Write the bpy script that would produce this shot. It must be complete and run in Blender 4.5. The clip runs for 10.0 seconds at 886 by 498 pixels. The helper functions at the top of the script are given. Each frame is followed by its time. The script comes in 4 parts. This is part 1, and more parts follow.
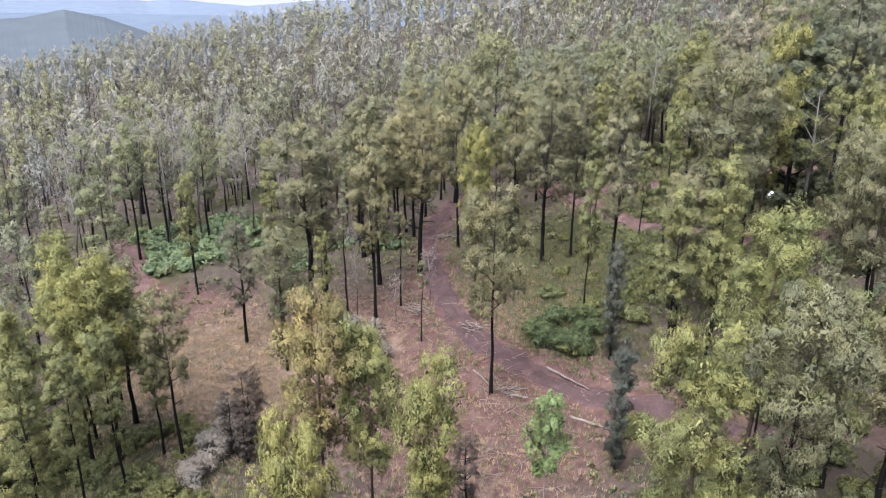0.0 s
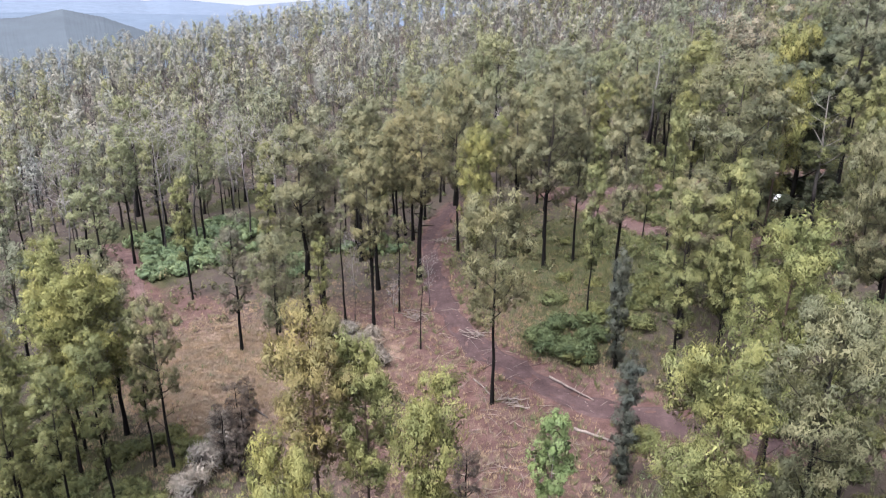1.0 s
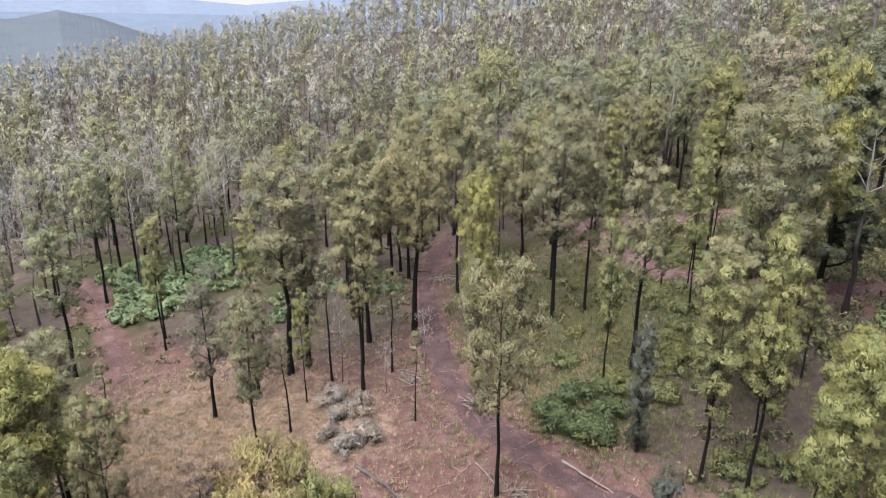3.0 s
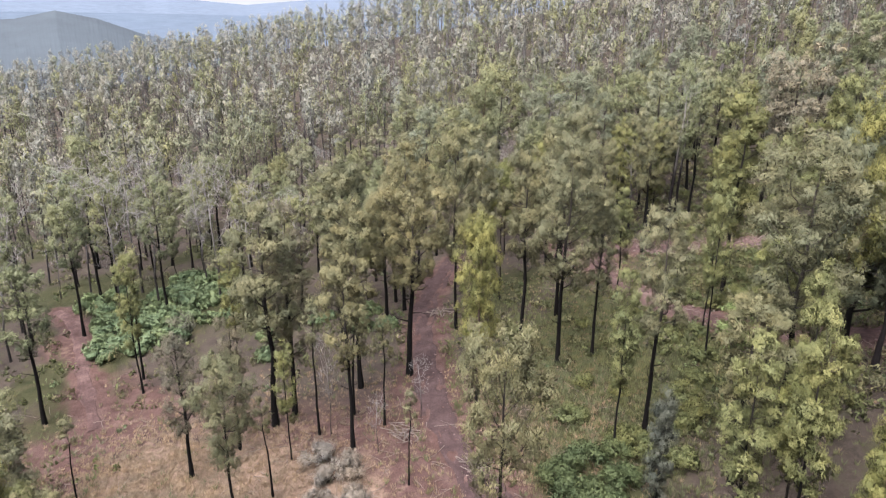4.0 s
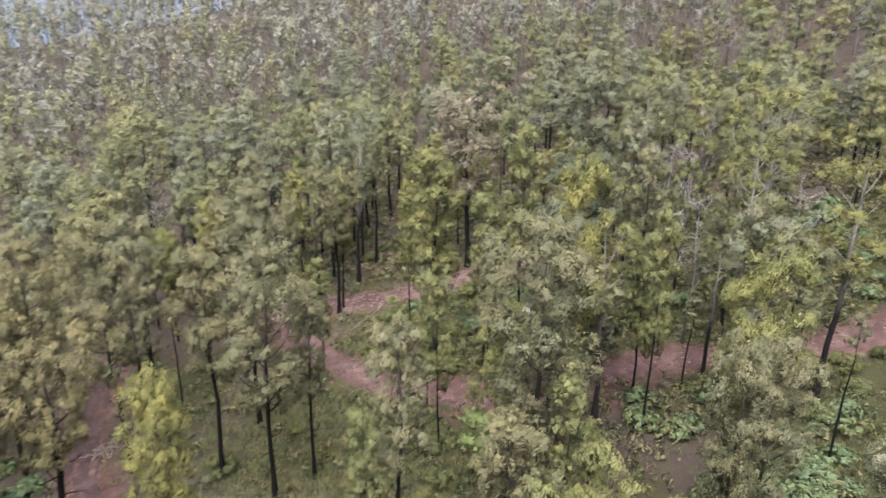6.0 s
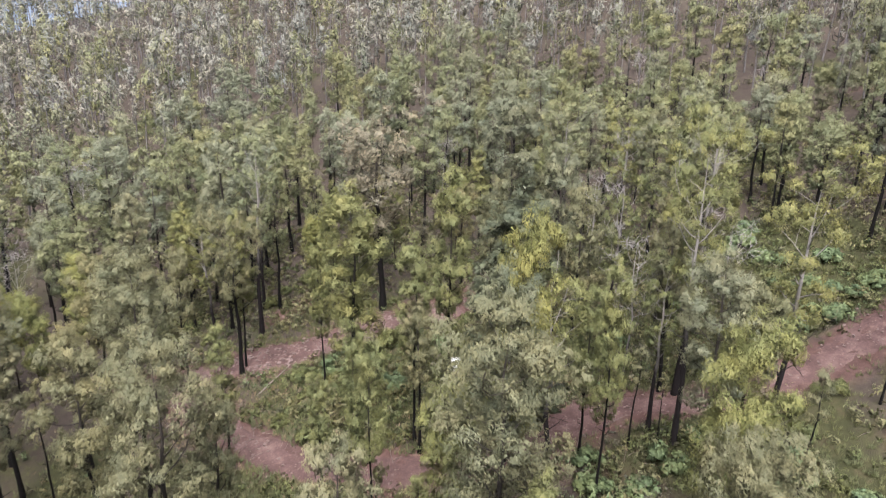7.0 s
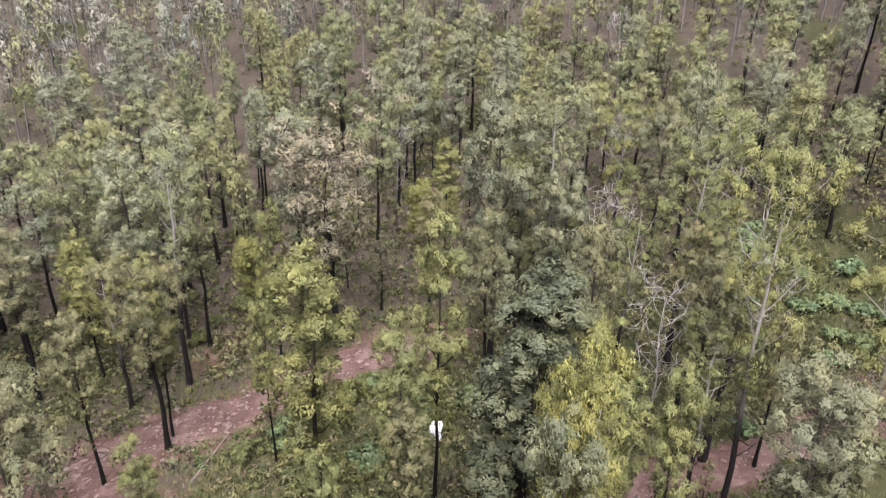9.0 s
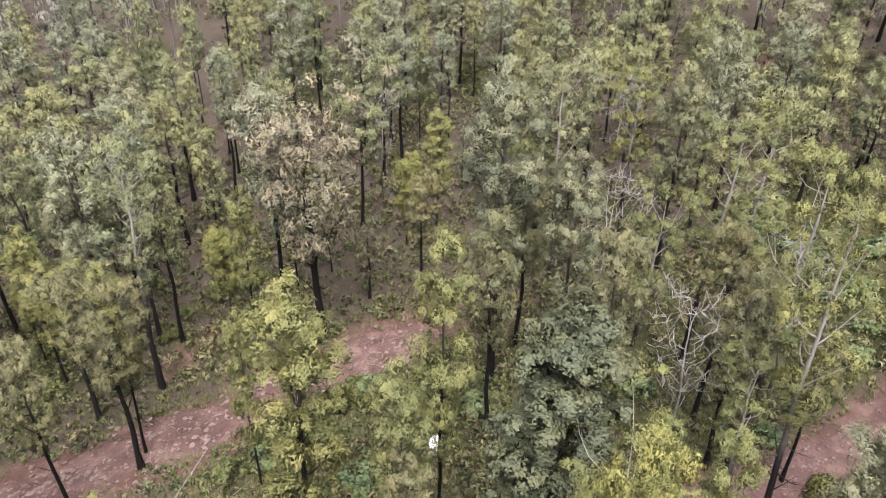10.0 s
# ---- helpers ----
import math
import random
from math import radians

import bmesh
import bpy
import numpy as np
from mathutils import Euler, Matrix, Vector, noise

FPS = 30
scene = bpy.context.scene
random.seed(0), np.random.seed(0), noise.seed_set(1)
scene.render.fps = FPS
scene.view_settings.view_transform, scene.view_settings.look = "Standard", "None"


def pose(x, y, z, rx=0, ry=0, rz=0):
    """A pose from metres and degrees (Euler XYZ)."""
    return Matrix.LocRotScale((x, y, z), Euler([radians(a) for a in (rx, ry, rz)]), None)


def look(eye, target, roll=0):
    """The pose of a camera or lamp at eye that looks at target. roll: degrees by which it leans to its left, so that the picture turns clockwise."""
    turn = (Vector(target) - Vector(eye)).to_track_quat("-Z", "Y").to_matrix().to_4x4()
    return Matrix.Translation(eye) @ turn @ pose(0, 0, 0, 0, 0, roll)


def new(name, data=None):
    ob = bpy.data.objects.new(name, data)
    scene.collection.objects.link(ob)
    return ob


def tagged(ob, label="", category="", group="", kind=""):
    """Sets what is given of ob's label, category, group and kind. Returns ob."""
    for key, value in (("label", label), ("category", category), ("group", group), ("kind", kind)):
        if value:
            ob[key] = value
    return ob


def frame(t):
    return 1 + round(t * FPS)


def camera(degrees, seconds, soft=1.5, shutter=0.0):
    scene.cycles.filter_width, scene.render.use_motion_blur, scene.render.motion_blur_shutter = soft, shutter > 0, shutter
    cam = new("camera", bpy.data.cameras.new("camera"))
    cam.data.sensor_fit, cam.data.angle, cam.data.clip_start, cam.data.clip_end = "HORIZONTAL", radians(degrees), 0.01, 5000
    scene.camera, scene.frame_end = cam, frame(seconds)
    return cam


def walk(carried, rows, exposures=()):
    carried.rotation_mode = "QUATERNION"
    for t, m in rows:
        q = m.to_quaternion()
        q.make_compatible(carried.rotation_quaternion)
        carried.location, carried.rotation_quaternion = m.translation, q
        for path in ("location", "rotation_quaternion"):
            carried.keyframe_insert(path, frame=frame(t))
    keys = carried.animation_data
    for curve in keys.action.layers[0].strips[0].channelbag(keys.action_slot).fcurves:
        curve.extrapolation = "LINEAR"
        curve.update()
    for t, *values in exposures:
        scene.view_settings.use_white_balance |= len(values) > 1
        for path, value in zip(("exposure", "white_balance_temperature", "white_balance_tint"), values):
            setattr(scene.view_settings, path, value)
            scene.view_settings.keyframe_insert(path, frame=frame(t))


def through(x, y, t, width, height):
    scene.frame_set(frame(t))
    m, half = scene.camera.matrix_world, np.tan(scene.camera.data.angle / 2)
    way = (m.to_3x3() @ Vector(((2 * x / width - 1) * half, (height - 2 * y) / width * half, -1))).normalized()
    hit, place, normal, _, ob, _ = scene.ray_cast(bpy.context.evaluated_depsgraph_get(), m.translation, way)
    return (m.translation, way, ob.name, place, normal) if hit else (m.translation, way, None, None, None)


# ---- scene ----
cam = camera(65.5, 10.0, soft=1.1, shutter=0.3)
METRES, EYE, TILT, LEAN, TURN = 75.0, 33.0, -18.8, 0.0, 0.0
ROWS = [
    (0.0, 0.0, 0.0, 0.0, 0.0, 0.0, -0.0),
    (0.5, -0.0004, 0.0094, 0.0032, -0.02, -0.04, 0.01),
    (1.0, -0.0002, 0.0247, 0.0084, -0.04, -0.02, 0.01),
    (1.5, 0.0007, 0.0477, 0.0166, -0.05, -0.04, 0.02),
    (2.0, 0.0017, 0.0743, 0.0297, -0.05, -0.03, 0.02),
    (2.5, 0.0021, 0.1056, 0.0572, -0.09, -0.11, 0.03),
    (4.0, 0.0051, 0.2147, 0.1421, -0.14, -0.08, -0.22),
    (4.5, 0.0083, 0.2579, 0.1734, -1.95, -0.09, 0.26),
    (5.0, 0.0099, 0.3015, 0.2031, -7.82, -0.17, 2.02),
    (5.5, 0.0154, 0.3485, 0.2368, -17.75, -0.92, 5.18),
    (6.0, 0.021, 0.3917, 0.2676, -27.35, -2.1, 8.34),
    (7.5, 0.0702, 0.5545, 0.3712, -38.26, -3.62, 10.7),
    (8.0, 0.0949, 0.6032, 0.4029, -39.6, -4.23, 10.96),
    (8.5, 0.1245, 0.6544, 0.435, -41.09, -6.6, 11.27),
    (9.0, 0.1566, 0.6996, 0.4659, -43.18, -10.39, 11.83),
    (9.5, 0.1936, 0.7455, 0.4967, -44.26, -13.41, 12.11),
    (10.0, 0.2289, 0.7863, 0.5273, -45.14, -16.85, 12.37),
]
EXPOSURES = [(0.0, 2.03, 5880, 16.5), (5.0, 1.96, 6220, 16), (8.0, 2.02, 6180, 15), (10.0, 2.1, 6420, 15)]
walk(cam, [(t, pose(0, 0, EYE, TILT, LEAN, TURN) @ pose(METRES * x, METRES * y, METRES * z, 90 + pitch, roll, yaw)) for t, x, y, z, yaw, pitch, roll in ROWS], EXPOSURES)

# ---- light ----
world = bpy.data.worlds.new("overcast")
scene.world = world
world.use_nodes = True
wn, wl = world.node_tree.nodes, world.node_tree.links
sky = wn.new("ShaderNodeTexSky")
sky.sky_type = "NISHITA"
sky.sun_disc = False
sky.sun_elevation, sky.sun_rotation = radians(66), radians(-138)
sky.air_density, sky.dust_density, sky.ozone_density = 1.0, 6.0, 1.0
grey = wn.new("ShaderNodeRGBToBW")
cloud = wn.new("ShaderNodeMix")
cloud.data_type = "RGBA"
cloud.inputs[0].default_value = 0.5
wl.new(sky.outputs[0], grey.inputs[0])
wl.new(sky.outputs[0], cloud.inputs[6])
wl.new(grey.outputs[0], cloud.inputs[7])
haze = wn.new("ShaderNodeMix")
haze.data_type, haze.blend_type = "RGBA", "LIGHTEN"
haze.inputs[0].default_value, haze.inputs[7].default_value = 1.0, (1.75, 1.8, 1.85, 1)
wl.new(cloud.outputs[2], haze.inputs[6])
wl.new(haze.outputs[2], wn["Background"].inputs[0])
wn["Background"].inputs[1].default_value = 0.135

sun_data = bpy.data.lights.new("sun", "SUN")
sun_data.energy, sun_data.angle, sun_data.color = 2.5, radians(52), (1.0, 0.96, 0.90)
sun = new("sun", sun_data)
sun.matrix_basis = look((-45, -50, 150), (0, 0, 0))


# ---- materials ----
def material(name):
    m = bpy.data.materials.new(name)
    m.use_nodes = True
    return m, m.node_tree.nodes, m.node_tree.links


def ramp(nodes, stops):
    r = nodes.new("ShaderNodeValToRGB")
    e = r.color_ramp.elements
    while len(e) < len(stops):
        e.new(0.5)
    for k, (p, c) in zip(e, stops):
        k.position, k.color = p, (*c, 1)
    return r


def noise_node(nodes, links, scale, detail=4, rough=0.6, vector=None):
    n = nodes.new("ShaderNodeTexNoise")
    n.inputs["Scale"].default_value, n.inputs["Detail"].default_value, n.inputs["Roughness"].default_value = scale, detail, rough
    if vector is not None:
        links.new(vector, n.inputs["Vector"])
    return n


def mix(nodes, links, fac, a, b, blend="MIX"):
    m = nodes.new("ShaderNodeMix")
    m.data_type, m.blend_type = "RGBA", blend
    for value, socket in ((fac, m.inputs[0]), (a, m.inputs[6]), (b, m.inputs[7])):
        if isinstance(value, (int, float)):
            socket.default_value = value
        elif isinstance(value, tuple):
            socket.default_value = (*value, 1)
        else:
            links.new(value, socket)
    return m.outputs[2]


def leaf_material(name, dark, mid, light, through=0.25, fine=1.8, broad=0.5):
    """Foliage: every clump and every tree a little different, fine leafy relief, light passes through."""
    m, n, l = material(name)
    out, bsdf = n["Material Output"], n["Principled BSDF"]
    geo, info = n.new("ShaderNodeNewGeometry"), n.new("ShaderNodeObjectInfo")
    coord = n.new("ShaderNodeTexCoord")
    grain = noise_node(n, l, fine, 3, 0.7, coord.outputs["Object"])
    patch = noise_node(n, l, broad, 3, 0.5, coord.outputs["Object"])
    both_noise = n.new("ShaderNodeMath")
    both_noise.operation = "MULTIPLY_ADD"
    l.new(geo.outputs["Random Per Island"], both_noise.inputs[0])
    both_noise.inputs[1].default_value = 0.06
    l.new(grain.outputs[0], both_noise.inputs[2])
    tone = ramp(n, [(0.30, dark), (0.55, mid), (0.8, light)])
    l.new(both_noise.outputs[0], tone.inputs[0])
    tint = ramp(n, [(0.0, (0.86, 0.90, 0.86)), (0.35, (0.97, 0.99, 0.97)), (0.7, (1.04, 1.02, 0.92)), (1.0, (1.12, 1.06, 0.93))])
    l.new(info.outputs["Random"], tint.inputs[0])
    colour = mix(n, l, 1.0, tone.outputs[0], tint.outputs[0], "MULTIPLY")
    patches = ramp(n, [(0.35, (0.82, 0.87, 0.9)), (0.65, (1.14, 1.08, 0.98))])
    l.new(patch.outputs[0], patches.inputs[0])
    colour = mix(n, l, 1.0, colour, patches.outputs[0], "MULTIPLY")
    l.new(colour, bsdf.inputs["Base Color"])
    bsdf.inputs["Roughness"].default_value = 0.6
    bsdf.inputs["Specular IOR Level"].default_value = 0.12
    soft = n.new("ShaderNodeAttribute")
    soft.attribute_name = "soft"
    turned = n.new("ShaderNodeVectorTransform")
    turned.vector_type, turned.convert_from, turned.convert_to = "NORMAL", "OBJECT", "WORLD"
    l.new(soft.outputs["Vector"], turned.inputs[0])
    l.new(turned.outputs[0], bsdf.inputs["Normal"])
    trans = n.new("ShaderNodeBsdfTranslucent")
    l.new(colour, trans.inputs[0])
    l.new(turned.outputs[0], trans.inputs["Normal"])
    both = n.new("ShaderNodeMixShader")
    both.inputs[0].default_value = through
    l.new(bsdf.outputs[0], both.inputs[1])
    l.new(trans.outputs[0], both.inputs[2])
    l.new(both.outputs[0], out.inputs[0])
    return m


def bark_material(name, low, high, change=(3.0, 9.0), rough=0.9):
    """Bark: charred or dark below and paler above, with long vertical fissures."""
    m, n, l = material(name)
    bsdf = n["Principled BSDF"]
    coord = n.new("ShaderNodeTexCoord")
    sep = n.new("ShaderNodeSeparateXYZ")
    l.new(coord.outputs["Object"], sep.inputs[0])
    wob = noise_node(n, l, 0.8, 3, 0.6, coord.outputs["Object"])
    add = n.new("ShaderNodeMath")
    add.operation = "MULTIPLY_ADD"
    l.new(wob.outputs[0], add.inputs[0])
    add.inputs[1].default_value = 5.0
    l.new(sep.outputs[2], add.inputs[2])
    where = n.new("ShaderNodeMapRange")
    where.inputs[1].default_value, where.inputs[2].default_value = change[0] + 2.5, change[1] + 2.5
    l.new(add.outputs[0], where.inputs[0])
    stretch = n.new("ShaderNodeMapping")
    stretch.inputs["Scale"].default_value = (9, 9, 1.2)
    l.new(coord.outputs["Object"], stretch.inputs[0])
    grain = noise_node(n, l, 1.5, 5, 0.7, stretch.outputs[0])
    fiss = ramp(n, [(0.3, (0.55, 0.55, 0.55)), (0.7, (1.3, 1.3, 1.3))])
    l.new(grain.outputs[0], fiss.inputs[0])
    colour = mix(n, l, where.outputs[0], low, high)
    colour = mix(n, l, 1.0, colour, fiss.outputs[0], "MULTIPLY")
    l.new(colour, bsdf.inputs["Base Color"])
    bsdf.inputs["Roughness"].default_value = rough
    bsdf.inputs["Specular IOR Level"].default_value = 0.08
    bump = n.new("ShaderNodeBump")
    bump.inputs["Strength"].default_value, bump.inputs["Distance"].default_value = 0.6, 0.04
    l.new(grain.outputs[0], bump.inputs["Height"])
    l.new(bump.outputs[0], bsdf.inputs["Normal"])
    return m


def plain_material(name, a, b, scale, rough=0.9, bump=0.4, distance=0.05):
    m, n, l = material(name)
    bsdf = n["Principled BSDF"]
    coord = n.new("ShaderNodeTexCoord")
    big, small = noise_node(n, l, scale, 5, 0.65, coord.outputs["Object"]), noise_node(n, l, scale * 9, 4, 0.7, coord.outputs["Object"])
    r = ramp(n, [(0.3, a), (0.7, b)])
    l.new(big.outputs[0], r.inputs[0])
    s = ramp(n, [(0.3, (0.7, 0.7, 0.7)), (0.7, (1.25, 1.25, 1.25))])
    l.new(small.outputs[0], s.inputs[0])
    l.new(mix(n, l, 1.0, r.outputs[0], s.outputs[0], "MULTIPLY"), bsdf.inputs["Base Color"])
    bsdf.inputs["Roughness"].default_value = rough
    bp = n.new("ShaderNodeBump")
    bp.inputs["Strength"].default_value, bp.inputs["Distance"].default_value = bump, distance
    l.new(small.outputs[0], bp.inputs["Height"])
    l.new(bp.outputs[0], bsdf.inputs["Normal"])
    return m


def foliage(name, r, g, b, through=0.25, broad=0.5):
    return leaf_material(name, (r * 0.78, g * 0.79, b * 0.8), (r, g, b), (r * 1.16, g * 1.15, b * 1.12), through, broad=broad)


LEAF = {
    "olive": foliage("leaves_olive", 0.130, 0.126, 0.074),
    "yellow": foliage("leaves_yellow_green", 0.146, 0.150, 0.060),
    "leafy": foliage("leaves_leaf_green", 0.130, 0.136, 0.062),
    "grey": foliage("leaves_grey_green", 0.130, 0.134, 0.090),
    "fawn": foliage("leaves_fawn", 0.155, 0.145, 0.117),
    "dark": foliage("leaves_dark_green", 0.068, 0.077, 0.052, 0.2),
    "oak": foliage("leaves_she_oak", 0.062, 0.068, 0.057),
    "green": foliage("leaves_broad_green", 0.108, 0.142, 0.078),
    "fresh": foliage("leaves_fresh_green", 0.116, 0.156, 0.068),
    "rust": foliage("leaves_rust_tips", 0.156, 0.134, 0.060),
    "brown": foliage("leaves_dry_brown", 0.105, 0.096, 0.072),
    "scorched": foliage("leaves_scorched", 0.070, 0.056, 0.049),
    "twig": foliage("dead_grey_twigs", 0.200, 0.182, 0.172),
    "bush": foliage("leaves_dark_bush", 0.070, 0.088, 0.042),
    # leaf tones of distant trees: haze is mixed into the colour
    "hazed_olive": foliage("leaves_hazed_olive", 0.150, 0.156, 0.088, 0.25, 0.13),
    "hazed_grey": foliage("leaves_hazed_grey_green", 0.150, 0.157, 0.112, 0.25, 0.13),
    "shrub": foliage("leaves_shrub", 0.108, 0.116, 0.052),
    # farthest canopy: bluish haze put into the leaf colour
    "far": foliage("leaves_hazed_woods", 0.160, 0.168, 0.162, 0.25, 0.13),
}
GRASS_DRY = leaf_material("grass_dry", (0.095, 0.066, 0.045), (0.142, 0.104, 0.073), (0.195, 0.150, 0.110), 0.25)
GRASS_GREEN = leaf_material("grass_green", (0.042, 0.046, 0.021), (0.066, 0.069, 0.032), (0.098, 0.092, 0.050), 0.25)
BARK = {
    "char": bark_material("bark_charred", (0.006, 0.0055, 0.005), (0.048, 0.041, 0.035), (11.0, 20.0)),
    "brown": bark_material("bark_brown", (0.010, 0.008, 0.007), (0.085, 0.060, 0.046), (4.0, 14.0)),
    "pale": bark_material("bark_pale", (0.012, 0.010, 0.010), (0.17, 0.158, 0.142), (9.0, 16.0)),
    "dead": bark_material("bark_dead_grey", (0.03, 0.027, 0.025), (0.21, 0.195, 0.185), (4.0, 11.0)),
    # distant stems: bark lightened and greyed in place of haze
    "far": bark_material("bark_far_hazed", (0.03, 0.027, 0.027), (0.12, 0.11, 0.106), (6.0, 16.0)),
}
TIMBER = plain_material("weathered_timber", (0.06, 0.048, 0.04), (0.15, 0.122, 0.105), 1.5)
STICKS = plain_material("dry_sticks", (0.07, 0.054, 0.045), (0.16, 0.13, 0.11), 0.8)
CHARWOOD = plain_material("charred_wood", (0.012, 0.010, 0.010), (0.05, 0.04, 0.035), 1.5)
STONE = plain_material("red_stone", (0.060, 0.039, 0.034), (0.135, 0.096, 0.086), 1.6)
PLASTIC = plain_material("white_plastic", (0.74, 0.75, 0.76), (0.84, 0.84, 0.84), 1.5, 0.35, 0.05, 0.01)
BLACK = plain_material("black_rubber", (0.02, 0.02, 0.02), (0.04, 0.04, 0.04), 2.0, 0.5, 0.1, 0.01)
STEEL = plain_material("galvanised_steel", (0.42, 0.43, 0.44), (0.55, 0.56, 0.57), 2.0, 0.4, 0.1, 0.005)


def ground_material():
    m, n, l = material("forest_floor")
    bsdf = n["Principled BSDF"]
    coord = n.new("ShaderNodeTexCoord")
    co = coord.outputs["Object"]
    zone = n.new("ShaderNodeVertexColor")
    zone.layer_name = "zone"
    sep = n.new("ShaderNodeSeparateColor")
    l.new(zone.outputs[0], sep.inputs[0])
    big, mid, fine = noise_node(n, l, 0.12, 6, 0.65, co), noise_node(n, l, 0.7, 6, 0.7, co), noise_node(n, l, 6.0, 6, 0.75, co)

    def soil(stops, source):
        r = ramp(n, stops)
        l.new(source.outputs[0], r.inputs[0])
        return r.outputs[0]

    def blend(value, low, high):
        a = n.new("ShaderNodeMath")
        a.operation = "MULTIPLY_ADD"
        l.new(mid.outputs[0], a.inputs[0])
        a.inputs[1].default_value = 0.9
        l.new(value, a.inputs[2])
        r = n.new("ShaderNodeMapRange")
        r.inputs[1].default_value, r.inputs[2].default_value = low + 0.45, high + 0.45
        l.new(a.outputs[0], r.inputs[0])
        return r.outputs[0]

    litter = soil([(0.3, (0.022, 0.017, 0.014)), (0.5, (0.042, 0.033, 0.027)), (0.7, (0.044, 0.041, 0.026))], mid)
    bare = soil([(0.28, (0.034, 0.018, 0.015)), (0.5, (0.060, 0.035, 0.030)), (0.72, (0.096, 0.065, 0.056))], mid)
    straw = soil([(0.3, (0.084, 0.057, 0.041)), (0.6, (0.146, 0.106, 0.078))], mid)
    green = soil([(0.3, (0.015, 0.017, 0.006)), (0.55, (0.029, 0.030, 0.013)), (0.75, (0.052, 0.041, 0.025))], mid)
    colour = mix(n, l, blend(sep.outputs[0], 0.35, 0.65), litter, bare)
    colour = mix(n, l, blend(sep.outputs[2], 0.4, 0.7), colour, straw)
    colour = mix(n, l, blend(sep.outputs[1], 0.35, 0.65), colour, green)
    wide = ramp(n, [(0.3, (0.82, 0.82, 0.84)), (0.7, (1.12, 1.1, 1.06))])
    l.new(big.outputs[0], wide.inputs[0])
    grain = ramp(n, [(0.28, (0.6, 0.58, 0.56)), (0.5, (1.0, 1.0, 1.0)), (0.74, (1.35, 1.33, 1.3))])
    l.new(fine.outputs[0], grain.inputs[0])
    colour = mix(n, l, 1.0, mix(n, l, 1.0, colour, wide.outputs[0], "MULTIPLY"), grain.outputs[0], "MULTIPLY")
    l.new(colour, bsdf.inputs["Base Color"])
    bsdf.inputs["Roughness"].default_value = 0.95
    bsdf.inputs["Specular IOR Level"].default_value = 0.15
    bump = n.new("ShaderNodeBump")
    bump.inputs["Strength"].default_value, bump.inputs["Distance"].default_value = 0.8, 0.12
    l.new(fine.outputs[0], bump.inputs["Height"])
    l.new(bump.outputs[0], bsdf.inputs["Normal"])
    return m


def track_material(name, dark, mid_colour, light):
    m, n, l = material(name)
    bsdf = n["Principled BSDF"]
    coord = n.new("ShaderNodeTexCoord")
    co = coord.outputs["Object"]
    mid, fine = noise_node(n, l, 0.5, 6, 0.7, co), noise_node(n, l, 5.0, 6, 0.75, co)
    r = ramp(n, [(0.3, dark), (0.5, mid_colour), (0.72, light)])
    l.new(mid.outputs[0], r.inputs[0])
    g = ramp(n, [(0.3, (0.65, 0.64, 0.63)), (0.55, (1.0, 1.0, 1.0)), (0.75, (1.4, 1.36, 1.32))])
    l.new(fine.outputs[0], g.inputs[0])
    l.new(mix(n, l, 1.0, r.outputs[0], g.outputs[0], "MULTIPLY"), bsdf.inputs["Base Color"])
    bsdf.inputs["Roughness"].default_value = 0.95
    bsdf.inputs["Specular IOR Level"].default_value = 0.15
    bump = n.new("ShaderNodeBump")
    bump.inputs["Strength"].default_value, bump.inputs["Distance"].default_value = 0.8, 0.08
    l.new(fine.outputs[0], bump.inputs["Height"])
    l.new(bump.outputs[0], bsdf.inputs["Normal"])
    return m


GROUND = ground_material()
TRACK_DARK = track_material("track_soil", (0.026, 0.016, 0.016), (0.042, 0.027, 0.026), (0.072, 0.048, 0.045))
TRACK_RED = track_material("red_track_soil", (0.034, 0.020, 0.018), (0.066, 0.040, 0.036), (0.118, 0.080, 0.072))


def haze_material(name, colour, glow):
    """Distant hills: the haze of kilometres of air, put into their colour and a faint glow."""
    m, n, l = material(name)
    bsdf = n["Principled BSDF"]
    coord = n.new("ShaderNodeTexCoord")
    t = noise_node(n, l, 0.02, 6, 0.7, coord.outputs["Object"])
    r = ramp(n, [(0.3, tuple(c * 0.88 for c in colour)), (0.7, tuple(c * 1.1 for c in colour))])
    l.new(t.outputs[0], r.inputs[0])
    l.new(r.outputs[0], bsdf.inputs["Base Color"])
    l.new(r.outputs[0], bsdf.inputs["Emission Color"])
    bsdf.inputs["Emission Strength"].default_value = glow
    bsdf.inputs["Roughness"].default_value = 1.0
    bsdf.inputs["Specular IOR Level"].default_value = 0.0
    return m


# ---- the lie of the land ----
def softplus(v, w):
    return w * np.logaddexp(0.0, v / w)


def crest_line(x):
    return 350 + 0.50 * np.minimum(np.asarray(x, float) + 40, 0)


